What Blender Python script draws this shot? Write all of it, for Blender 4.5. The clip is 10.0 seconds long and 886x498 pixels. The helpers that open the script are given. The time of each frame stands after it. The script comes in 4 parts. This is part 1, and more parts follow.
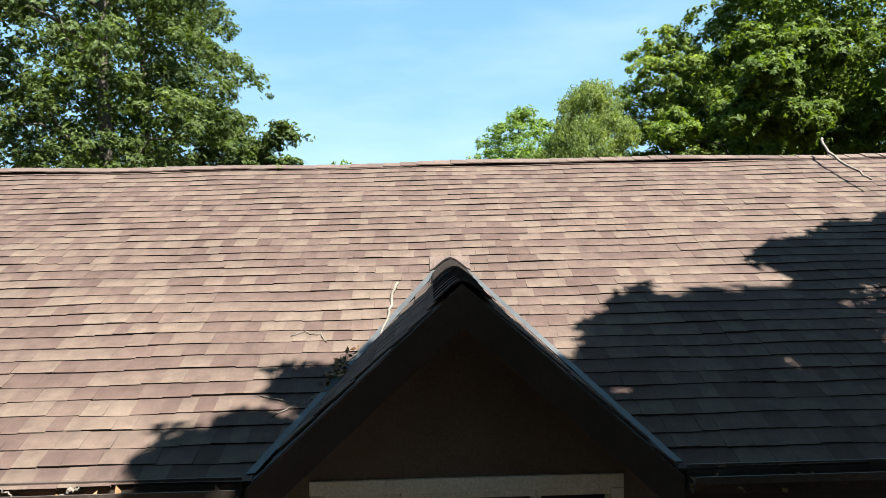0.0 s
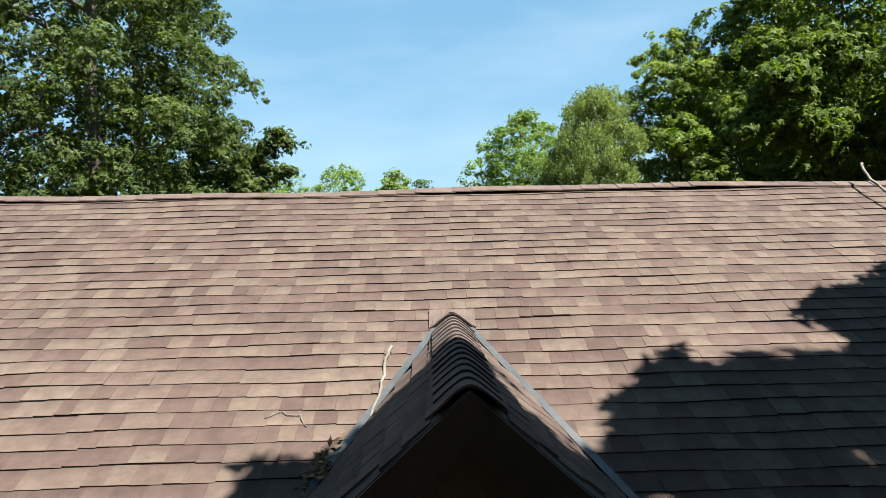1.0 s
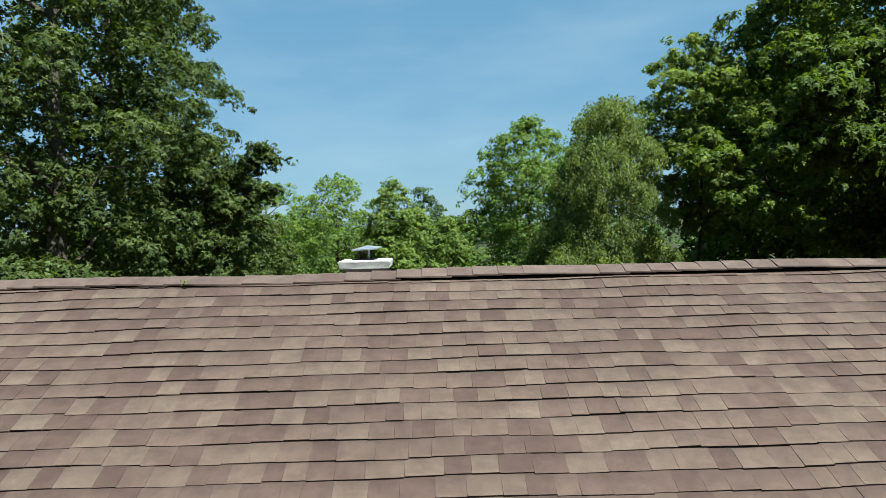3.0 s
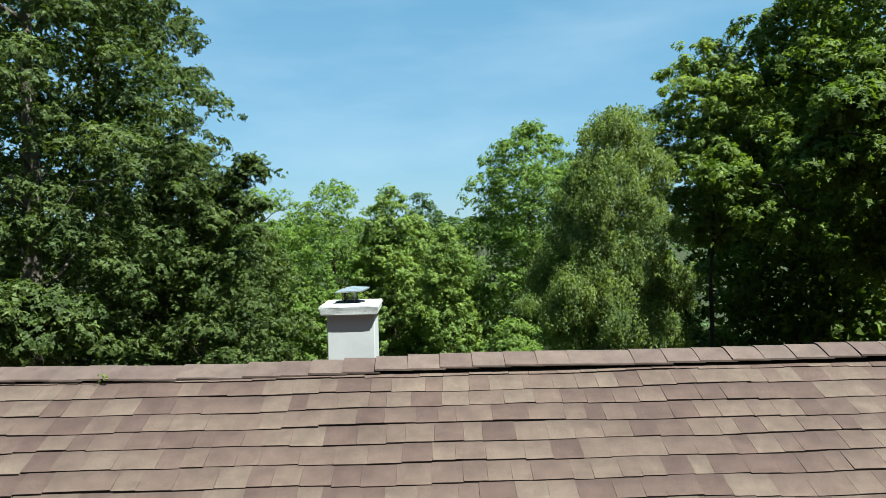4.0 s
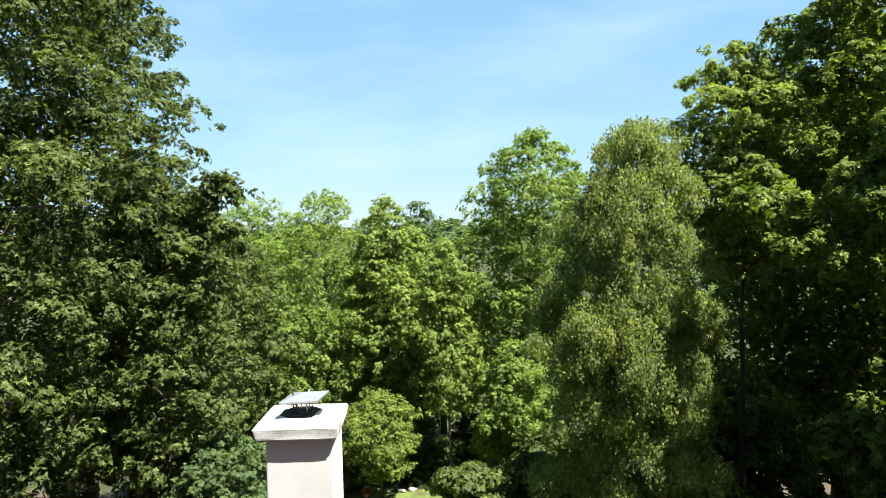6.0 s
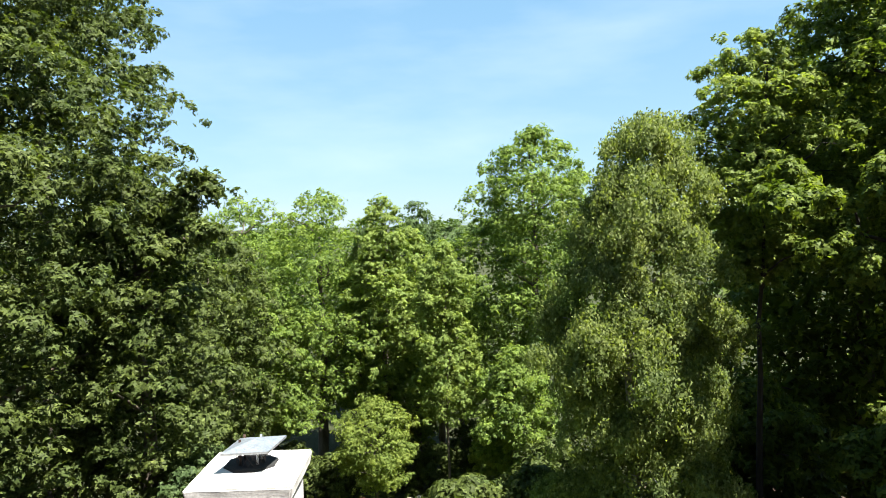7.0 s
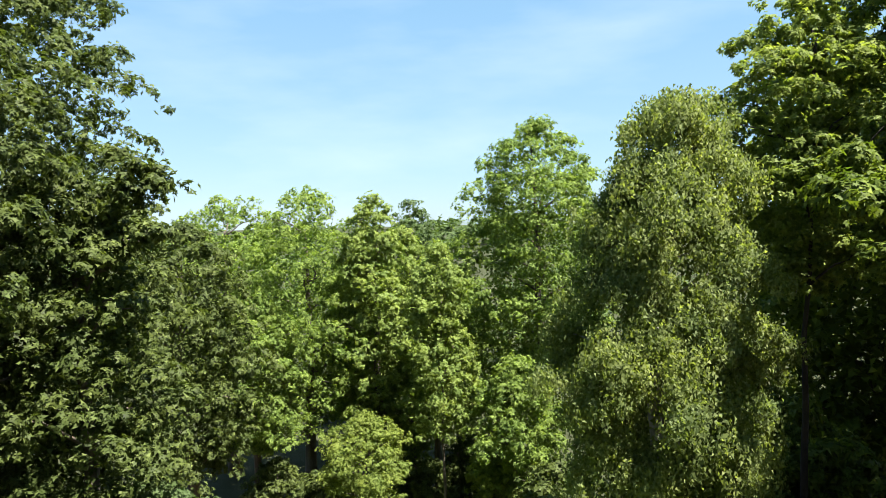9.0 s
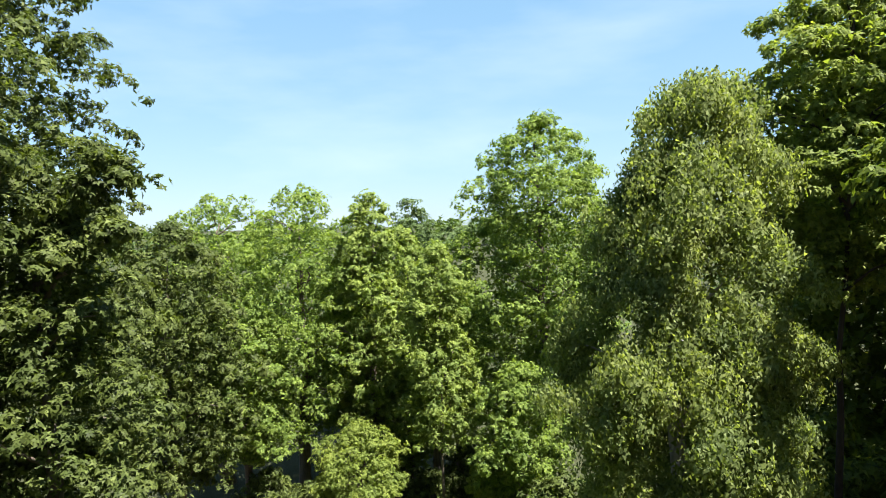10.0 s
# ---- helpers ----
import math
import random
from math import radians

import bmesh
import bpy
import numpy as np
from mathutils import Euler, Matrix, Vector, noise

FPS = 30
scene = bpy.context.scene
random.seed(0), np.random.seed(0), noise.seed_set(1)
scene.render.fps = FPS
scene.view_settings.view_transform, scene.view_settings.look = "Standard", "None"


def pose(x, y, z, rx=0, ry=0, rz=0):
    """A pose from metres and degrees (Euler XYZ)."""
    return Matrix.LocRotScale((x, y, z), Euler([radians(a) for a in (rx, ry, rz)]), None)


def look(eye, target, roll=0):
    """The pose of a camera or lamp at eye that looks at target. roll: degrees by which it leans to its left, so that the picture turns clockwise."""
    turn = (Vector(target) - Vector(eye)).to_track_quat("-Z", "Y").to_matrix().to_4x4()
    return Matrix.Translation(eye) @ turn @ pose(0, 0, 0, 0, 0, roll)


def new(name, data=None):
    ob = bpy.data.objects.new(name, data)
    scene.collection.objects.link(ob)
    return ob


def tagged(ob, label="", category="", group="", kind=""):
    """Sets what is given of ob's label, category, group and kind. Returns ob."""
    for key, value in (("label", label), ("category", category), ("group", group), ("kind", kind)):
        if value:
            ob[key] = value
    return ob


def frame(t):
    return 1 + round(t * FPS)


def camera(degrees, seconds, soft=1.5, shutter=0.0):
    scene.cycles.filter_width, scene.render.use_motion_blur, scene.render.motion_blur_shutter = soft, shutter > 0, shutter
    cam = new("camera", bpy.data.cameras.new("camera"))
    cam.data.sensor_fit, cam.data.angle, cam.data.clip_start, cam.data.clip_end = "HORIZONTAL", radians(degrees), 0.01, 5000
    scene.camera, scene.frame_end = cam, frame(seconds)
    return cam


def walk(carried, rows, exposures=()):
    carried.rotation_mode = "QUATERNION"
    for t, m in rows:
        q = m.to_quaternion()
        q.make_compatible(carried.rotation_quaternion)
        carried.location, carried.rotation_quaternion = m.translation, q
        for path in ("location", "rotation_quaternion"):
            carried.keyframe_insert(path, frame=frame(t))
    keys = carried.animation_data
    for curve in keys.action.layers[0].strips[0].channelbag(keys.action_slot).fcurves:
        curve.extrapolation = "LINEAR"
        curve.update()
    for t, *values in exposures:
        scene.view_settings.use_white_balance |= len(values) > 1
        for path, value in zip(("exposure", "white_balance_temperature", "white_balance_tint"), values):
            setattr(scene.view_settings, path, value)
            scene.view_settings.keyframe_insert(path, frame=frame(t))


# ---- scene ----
cam = camera(66.2, 10.0, soft=0.6)
METRES, EYE, TILT, LEAN, TURN = 12.0, 4.0, -2.0, 1.25, -1.1
ROWS = [
    (0.0, 0.0, 0.0, 0.0, -0.0, 0.0, 0.0),
    (0.5, 0.0002, 0.0289, 0.0165, 0.01, -0.03, 0.01),
    (1.0, -0.0007, 0.0623, 0.0331, 0.01, -0.05, 0.01),
    (1.5, -0.0017, 0.1008, 0.0493, 0.05, -0.06, 0.04),
    (2.0, -0.0002, 0.1409, 0.0654, 0.08, -0.07, 0.06),
    (2.5, 0.0028, 0.1836, 0.0827, 0.09, -0.08, 0.08),
    (4.0, 0.0095, 0.3229, 0.1435, 0.08, -0.08, 0.08),
    (4.5, 0.0118, 0.3721, 0.1673, 0.08, -0.08, 0.06),
    (5.0, 0.0142, 0.4218, 0.1901, 0.1, -0.07, 0.05),
    (5.5, 0.016, 0.4704, 0.2058, 0.09, -0.06, 0.04),
    (7.0, 0.0271, 0.6235, 0.2154, 0.1, -0.02, 0.08),
    (7.5, 0.0327, 0.6752, 0.2187, 0.11, -0.03, 0.1),
    (8.0, 0.0378, 0.7287, 0.2209, 0.12, -0.03, 0.13),
    (8.5, 0.0432, 0.784, 0.2214, 0.12, -0.03, 0.11),
    (9.0, 0.0469, 0.8385, 0.2226, 0.12, -0.05, 0.13),
    (9.5, 0.0503, 0.8958, 0.2234, 0.15, -0.03, 0.14),
    (10.0, 0.0529, 0.9539, 0.2245, 0.18, -0.03, 0.11),
]
walk_rows = [(t, pose(0, 0, EYE, TILT, LEAN, TURN) @ pose(METRES * x, METRES * y, METRES * z, 90 + pitch, roll, yaw)) for t, x, y, z, yaw, pitch, roll in ROWS]
EXPOSURES = [(0.0, 2.63, 6150, 3), (1.0, 2.36, 6100, 2), (1.5, 2.19, 6020, 2), (2.5, 1.81, 5820, -2), (4.0, 2.09, 5750, -5), (4.5, 2.27, 6000, -2), (5.5, 2.57, 6450, 5), (7.0, 2.61, 6450, 8), (10.0, 2.62, 6530, 11)]
walk(cam, walk_rows, EXPOSURES)

# ---- world and sun ----
SUN_EL, SUN_AZ = 61.0, 130.0      # degrees; azimuth clockwise from +y
to_sun = Vector((math.sin(radians(SUN_AZ)) * math.cos(radians(SUN_EL)), math.cos(radians(SUN_AZ)) * math.cos(radians(SUN_EL)), math.sin(radians(SUN_EL))))
world = bpy.data.worlds.new("sky")
world.use_nodes = True
scene.world = world
wn, wl = world.node_tree.nodes, world.node_tree.links
sky = wn.new("ShaderNodeTexSky")
sky.sky_type, sky.sun_disc = "NISHITA", False
sky.sun_elevation, sky.sun_rotation = radians(SUN_EL), radians(SUN_AZ)
sky.air_density, sky.dust_density, sky.ozone_density = 1.0, 0.15, 1.5
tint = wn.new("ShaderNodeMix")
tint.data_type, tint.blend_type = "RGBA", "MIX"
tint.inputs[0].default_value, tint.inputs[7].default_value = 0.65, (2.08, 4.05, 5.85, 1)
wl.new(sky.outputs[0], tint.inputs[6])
# thin high cloud
coord, shape, wisp, veil = wn.new("ShaderNodeTexCoord"), wn.new("ShaderNodeMapping"), wn.new("ShaderNodeTexNoise"), wn.new("ShaderNodeValToRGB")
shape.inputs["Scale"].default_value, shape.inputs["Rotation"].default_value = (1.6, 1.6, 6.0), (0.25, 0.35, 0.2)
wisp.inputs["Scale"].default_value, wisp.inputs["Detail"].default_value = 1.7, 6.0
veil.color_ramp.elements[0].position, veil.color_ramp.elements[1].position = 0.48, 0.85
veil.color_ramp.elements[1].color = (0.25, 0.25, 0.25, 1)
cloud = wn.new("ShaderNodeMix")
cloud.data_type = "RGBA"
cloud.inputs[7].default_value = (8.0, 8.4, 8.8, 1)
wl.new(coord.outputs["Generated"], shape.inputs[0])
wl.new(shape.outputs[0], wisp.inputs["Vector"])
wl.new(wisp.outputs[0], veil.inputs[0])
wl.new(veil.outputs[0], cloud.inputs[0])
# pale haze low over the woods
low, haze_at, haze = wn.new("ShaderNodeSeparateXYZ"), wn.new("ShaderNodeMapRange"), wn.new("ShaderNodeMix")
haze_at.inputs["From Min"].default_value, haze_at.inputs["From Max"].default_value, haze_at.inputs["To Max"].default_value = 0.3, 0.04, 0.2
haze.data_type = "RGBA"
haze.inputs[7].default_value = (4.7, 5.6, 6.5, 1)
wl.new(coord.outputs["Generated"], low.inputs[0])
wl.new(low.outputs[2], haze_at.inputs[0])
wl.new(haze_at.outputs[0], haze.inputs[0])
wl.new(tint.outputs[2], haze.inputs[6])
wl.new(haze.outputs[2], cloud.inputs[6])
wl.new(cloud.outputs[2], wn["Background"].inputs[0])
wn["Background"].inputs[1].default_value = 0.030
sun = new("sun", bpy.data.lights.new("sun", "SUN"))
sun.data.energy, sun.data.angle, sun.data.color = 5.0, radians(0.5), (1.0, 0.95, 0.87)
sun.matrix_world = look(to_sun * 60, (0, 0, 0))


# ---- materials ----
def material(name, rough=0.8, metal=0.0, spec=0.3):
    m = bpy.data.materials.new(name)
    m.use_nodes = True
    b = m.node_tree.nodes["Principled BSDF"]
    b.inputs["Roughness"].default_value, b.inputs["Metallic"].default_value = rough, metal
    b.inputs["Specular IOR Level"].default_value = spec
    return m, m.node_tree.nodes, m.node_tree.links, b


def ramp(nodes, stops):
    r = nodes.new("ShaderNodeValToRGB")
    while len(r.color_ramp.elements) < len(stops):
        r.color_ramp.elements.new(0.5)
    for e, (p, c) in zip(r.color_ramp.elements, stops):
        e.position, e.color = p, (*c, 1)
    return r


def noise_node(nodes, links, scale, detail=4.0, stretch=None, rough=0.6):
    n = nodes.new("ShaderNodeTexNoise")
    n.inputs["Scale"].default_value, n.inputs["Detail"].default_value, n.inputs["Roughness"].default_value = scale, detail, rough
    mp = nodes.new("ShaderNodeMapping")
    if stretch:
        mp.inputs["Scale"].default_value = stretch
    g = nodes.new("ShaderNodeNewGeometry")
    links.new(g.outputs["Position"], mp.inputs[0])
    links.new(mp.outputs[0], n.inputs["Vector"])
    return n


def mixed(nodes, links, kind, fac, a, b):
    m = nodes.new("ShaderNodeMix")
    m.data_type, m.blend_type = "RGBA", kind
    for s, v in ((m.inputs[0], fac), (m.inputs[6], a), (m.inputs[7], b)):
        if isinstance(v, (int, float)):
            s.default_value = v
        elif isinstance(v, tuple):
            s.default_value = (*v, 1)
        else:
            links.new(v, s)
    return m.outputs[2]


def bump(nodes, links, b, height, strength, distance):
    n = nodes.new("ShaderNodeBump")
    n.inputs["Strength"].default_value, n.inputs["Distance"].default_value = strength, distance
    links.new(height, n.inputs["Height"])
    links.new(n.outputs[0], b.inputs["Normal"])


def surface(name, stops, scale=6.0, fine=60.0, rough=0.8, metal=0.0, spec=0.3, depth=0.004, stretch=None, grain=(0.78, 1.12)):
    """A worn plain surface: two scales of tone and a fine relief."""
    m, n, l, b = material(name, rough, metal, spec)
    big = noise_node(n, l, scale, 5, stretch)
    small = noise_node(n, l, fine, 3, stretch)
    r = ramp(n, stops)
    l.new(big.outputs[0], r.inputs[0])
    tone = ramp(n, [(0.3, (grain[0],) * 3), (0.7, (grain[1],) * 3)])
    l.new(small.outputs[0], tone.inputs[0])
    l.new(mixed(n, l, "MULTIPLY", 1.0, r.outputs[0], tone.outputs[0]), b.inputs["Base Color"])
    bump(n, l, b, small.outputs[0], 0.5, depth)
    return m


def shingle_material(name, single, tones):
    """Asphalt shingle: each piece its own blend, mineral granules, weather streaks."""
    m, n, l, b = material(name, 0.92, 0.0, 0.25)
    if single:
        pick = n.new("ShaderNodeObjectInfo").outputs["Random"]
    else:
        pick = n.new("ShaderNodeNewGeometry").outputs["Random Per Island"]
    r = ramp(n, tones)
    r.color_ramp.interpolation = "LINEAR"
    l.new(pick, r.inputs[0])
    grain = noise_node(n, l, 260, 2)
    gr = ramp(n, [(0.25, (0.62, 0.62, 0.62)), (0.75, (1.3, 1.28, 1.25))])
    l.new(grain.outputs[0], gr.inputs[0])
    patch = noise_node(n, l, 1.3, 5)
    pr = ramp(n, [(0.3, (0.86, 0.84, 0.84)), (0.7, (1.1, 1.1, 1.08))])
    l.new(patch.outputs[0], pr.inputs[0])
    c = mixed(n, l, "MULTIPLY", 1.0, r.outputs[0], gr.outputs[0])
    # each tab's colour runs darker towards its head
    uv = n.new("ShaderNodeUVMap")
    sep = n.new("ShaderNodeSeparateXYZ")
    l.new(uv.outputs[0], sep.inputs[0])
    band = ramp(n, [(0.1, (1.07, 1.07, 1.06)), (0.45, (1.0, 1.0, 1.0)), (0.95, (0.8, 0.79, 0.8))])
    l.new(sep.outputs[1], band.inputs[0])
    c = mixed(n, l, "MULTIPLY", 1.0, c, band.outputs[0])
    blot = noise_node(n, l, 9, 3)
    br = ramp(n, [(0.32, (0.8, 0.78, 0.78)), (0.68, (1.14, 1.13, 1.12))])
    l.new(blot.outputs[0], br.inputs[0])
    c = mixed(n, l, "MULTIPLY", 1.0, c, br.outputs[0])
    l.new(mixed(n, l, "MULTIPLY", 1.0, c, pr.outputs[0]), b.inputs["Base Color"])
    bump(n, l, b, grain.outputs[0], 0.6, 0.003)
    return m


def leaf_material(name, dark, mid, light, glow=0.35, rough=0.6):
    """Leaves: each its own green, waxy above, light passing through."""
    m, n, l, b = material(name, rough, 0.0, 0.16)
    pick = n.new("ShaderNodeNewGeometry").outputs["Random Per Island"]
    r = ramp(n, [(0.0, dark), (0.3, mid), (0.75, mid), (1.0, light)])
    l.new(pick, r.inputs[0])
    patch = noise_node(n, l, 0.9, 3)
    pr = ramp(n, [(0.3, (0.72, 0.78, 0.8)), (0.7, (1.25, 1.18, 0.95))])
    l.new(patch.outputs[0], pr.inputs[0])
    c = mixed(n, l, "MULTIPLY", 1.0, r.outputs[0], pr.outputs[0])
    l.new(c, b.inputs["Base Color"])
    t = n.new("ShaderNodeBsdfTranslucent")
    l.new(mixed(n, l, "MULTIPLY", 1.0, c, (1.25, 1.3, 0.5)), t.inputs[0])
    mix = n.new("ShaderNodeMixShader")
    mix.inputs[0].default_value = glow
    l.new(b.outputs[0], mix.inputs[1])
    l.new(t.outputs[0], mix.inputs[2])
    l.new(mix.outputs[0], n["Material Output"].inputs[0])
    return m


SHINGLE_TONES = [(0.00, (0.050, 0.031, 0.026)), (0.30, (0.059, 0.038, 0.032)), (0.60, (0.069, 0.047, 0.038)), (1.00, (0.080, 0.058, 0.046))]
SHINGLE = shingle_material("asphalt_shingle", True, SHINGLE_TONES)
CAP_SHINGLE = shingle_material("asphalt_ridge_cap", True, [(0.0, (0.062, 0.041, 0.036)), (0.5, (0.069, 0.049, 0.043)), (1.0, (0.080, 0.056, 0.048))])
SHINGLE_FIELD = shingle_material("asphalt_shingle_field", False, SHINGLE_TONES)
# near-black cut asphalt; on the ridge caps it also paints their shadow line
EDGE = surface("asphalt_edge_and_shadow_line", [(0.3, (0.020, 0.015, 0.014)), (0.7, (0.037, 0.028, 0.025))], 9, 90, 0.95)
UNDERLAY = surface("roof_underlay", [(0.3, (0.022, 0.020, 0.018)), (0.7, (0.037, 0.033, 0.030))])
FLASHING = surface("grey_flashing", [(0.3, (0.035, 0.035, 0.037)), (0.7, (0.055, 0.055, 0.056))], 4, 40, 0.5, 0.2, 0.5, 0.001)
BROWN = surface("brown_painted_board", [(0.3, (0.019, 0.013, 0.011)), (0.7, (0.031, 0.021, 0.016))], 5, 50, 0.55)
SIDING = surface("dark_brown_siding", [(0.3, (0.085, 0.062, 0.048)), (0.7, (0.115, 0.086, 0.066))], 3, 60, 0.65)
CREAM = surface("cream_window_paint", [(0.3, (0.459, 0.444, 0.385)), (0.7, (0.533, 0.518, 0.459))], 4, 60, 0.45)
WHITE_STUCCO = surface("white_painted_stucco", [(0.3, (0.273, 0.265, 0.265)), (0.7, (0.317, 0.307, 0.303))], 2.5, 45, 0.9, depth=0.0007, grain=(0.95, 1.03))
WHITE_CAP = surface("white_painted_concrete", [(0.28, (0.311, 0.296, 0.281)), (0.45, (0.414, 0.407, 0.392)), (0.8, (0.444, 0.437, 0.422))], 7, 55, 0.8, depth=0.004)
STEEL = surface("galvanised_steel", [(0.3, (0.370, 0.392, 0.414)), (0.7, (0.503, 0.518, 0.533))], 8, 50, 0.5, 1.0, 0.5, 0.001)
RUST = surface("rusty_steel", [(0.3, (0.040, 0.022, 0.018)), (0.7, (0.067, 0.044, 0.035))], 12, 80, 0.8, 0.3)
SOOT = surface("soot", [(0.3, (0.007, 0.007, 0.007)), (0.7, (0.015, 0.015, 0.015))], 12, 80, 0.95)
BARK = surface("grey_brown_bark", [(0.3, (0.052, 0.041, 0.031)), (0.7, (0.118, 0.096, 0.078))], 5, 30, 0.95, depth=0.02, stretch=(1, 1, 0.25))
# bark colour darkened for the trunks that stand in deep shade
SHADED_BARK = surface("shade_darkened_bark", [(0.3, (0.015, 0.012, 0.010)), (0.7, (0.037, 0.030, 0.024))], 5, 30, 0.95, depth=0.02, stretch=(1, 1, 0.25))
PALE_BARK = surface("pale_bark", [(0.3, (0.148, 0.133, 0.118)), (0.7, (0.311, 0.296, 0.274))], 5, 30, 0.9, depth=0.01, stretch=(1, 1, 0.4))
TWIG = surface("bleached_twig", [(0.3, (0.080, 0.064, 0.050)), (0.7, (0.144, 0.122, 0.102))], 9, 80, 0.85)
DEAD = surface("dead_leaf", [(0.3, (0.104, 0.052, 0.023)), (0.7, (0.176, 0.099, 0.047))], 9, 80, 0.85)

MAPLE = leaf_material("maple_leaf", (0.023, 0.032, 0.008), (0.053, 0.073, 0.020), (0.103, 0.133, 0.040), 0.45)
DARK_MAPLE = leaf_material("dark_maple_leaf", (0.028, 0.045, 0.007), (0.076, 0.108, 0.017), (0.145, 0.183, 0.030), 0.45)
ASH = leaf_material("ash_leaf", (0.054, 0.085, 0.023), (0.123, 0.178, 0.043), (0.217, 0.294, 0.074), 0.58)
BIRCH = leaf_material("birch_leaf", (0.060, 0.081, 0.027), (0.125, 0.158, 0.056), (0.219, 0.260, 0.108), 0.58)
YOUNG = leaf_material("young_leaf", (0.085, 0.117, 0.027), (0.139, 0.181, 0.042), (0.203, 0.248, 0.067), 0.55)
PALE = leaf_material("pale_leaf", (0.086, 0.116, 0.028), (0.146, 0.197, 0.053), (0.226, 0.286, 0.089), 0.55)
WILLOW = leaf_material("grey_green_leaf", (0.038, 0.063, 0.025), (0.056, 0.087, 0.034), (0.076, 0.113, 0.047), 0.45)
FAR_LEAF = leaf_material("far_leaf", (0.039, 0.066, 0.025), (0.059, 0.091, 0.034), (0.077, 0.116, 0.043), 0.4)


# ---- builders ----
def thing(name, label, category, at=(0, 0, 0), group="", kind=""):
    ob = new(name)
    ob.location = at
    ob.empty_display_size = 0.2
    return tagged(ob, label, category, group, kind)


def put(name, me, mat, parent=None, label=""):
    if mat:
        me.materials.append(mat)
    ob = new(name, me)
    if parent:
        ob.parent = parent
        ob.matrix_parent_inverse = Matrix.Translation(-parent.location) if parent.parent is None else Matrix()
    return tagged(ob, label) if label else ob


def part(name, bm, mat, parent=None, label=""):
    me = bpy.data.meshes.new(name)
    bm.to_mesh(me)
    bm.free()
    return put(name, me, mat, parent, label)


def box(bm, x0, x1, y0, y1, z0, z1, bevel=0.0):
    r = bmesh.ops.create_cube(bm, size=1, matrix=Matrix.Translation(((x0 + x1) / 2, (y0 + y1) / 2, (z0 + z1) / 2)) @ Matrix.Diagonal((x1 - x0, y1 - y0, z1 - z0, 1)))
    if bevel:
        es = list({e for v in r["verts"] for e in v.link_edges})
        bmesh.ops.bevel(bm, geom=es, offset=bevel, segments=2, affect="EDGES", profile=0.5)
    return bm


def slab(bm, corners, thick):
    """A plate from four corners, thickened downwards along its own normal."""
    a, b, c, d = [Vector(p) for p in corners]
    n = (b - a).cross(d - a).normalized() * thick
    n = -n if n.z < 0 else n
    top = [bm.verts.new(p) for p in (a, b, c, d)]
    low = [bm.verts.new(p - n) for p in (a, b, c, d)]
    bm.faces.new(top)
    bm.faces.new(low[::-1])
    for i in range(4):
        j = (i + 1) % 4
        bm.faces.new((top[i], low[i], low[j], top[j]))
    return bm


def tube_arrays(path, radii, sides=6):
    """Vertices and faces of a tapered tube along a path."""
    path = np.asarray(path, float)
    way = np.gradient(path, axis=0)
    way /= np.linalg.norm(way, axis=1, keepdims=True) + 1e-9
    ref = np.where(np.abs(way[:, 2:3]) > 0.9, np.array([[1.0, 0, 0]]), np.array([[0, 0, 1.0]]))
    s = np.cross(way, ref)
    s /= np.linalg.norm(s, axis=1, keepdims=True) + 1e-9
    u = np.cross(s, way)
    a = np.linspace(0, 2 * np.pi, sides, endpoint=False)
    ring = path[:, None] + np.asarray(radii)[:, None, None] * (np.cos(a)[None, :, None] * s[:, None] + np.sin(a)[None, :, None] * u[:, None])
    faces = []
    for i in range(len(path) - 1):
        for k in range(sides):
            k2 = (k + 1) % sides
            faces.append((i * sides + k, i * sides + k2, (i + 1) * sides + k2, (i + 1) * sides + k))
    faces.append(tuple(range(sides))[::-1])
    faces.append(tuple((len(path) - 1) * sides + k for k in range(sides)))
    return ring.reshape(-1, 3), faces


def tubes_mesh(name, tubes, sides=6):
    vs, fs, off = [], [], 0
    for path, radii in tubes:
        v, f = tube_arrays(path, radii, sides)
        vs.append(v)
        fs += [tuple(i + off for i in q) for q in f]
        off += len(v)
    me = bpy.data.meshes.new(name)
    me.from_pydata(np.concatenate(vs).tolist(), [], fs)
    me.polygons.foreach_set("use_smooth", [True] * len(me.polygons))
    return me


def quads_mesh(name, q):
    """A mesh of loose leaves from an array (n, corners, 3)."""
    n, k = len(q), q.shape[1]
    me = bpy.data.meshes.new(name)
    me.vertices.add(k * n)
    me.vertices.foreach_set("co", q.astype(np.float32).ravel())
    me.loops.add(k * n)
    me.loops.foreach_set("vertex_index", np.arange(k * n, dtype=np.int32))
    me.polygons.add(n)
    me.polygons.foreach_set("loop_start", np.arange(0, k * n, k, dtype=np.int32))
    me.update(calc_edges=True)
    return me


def unit(v):
    return v / (np.linalg.norm(v, axis=-1, keepdims=True) + 1e-9)


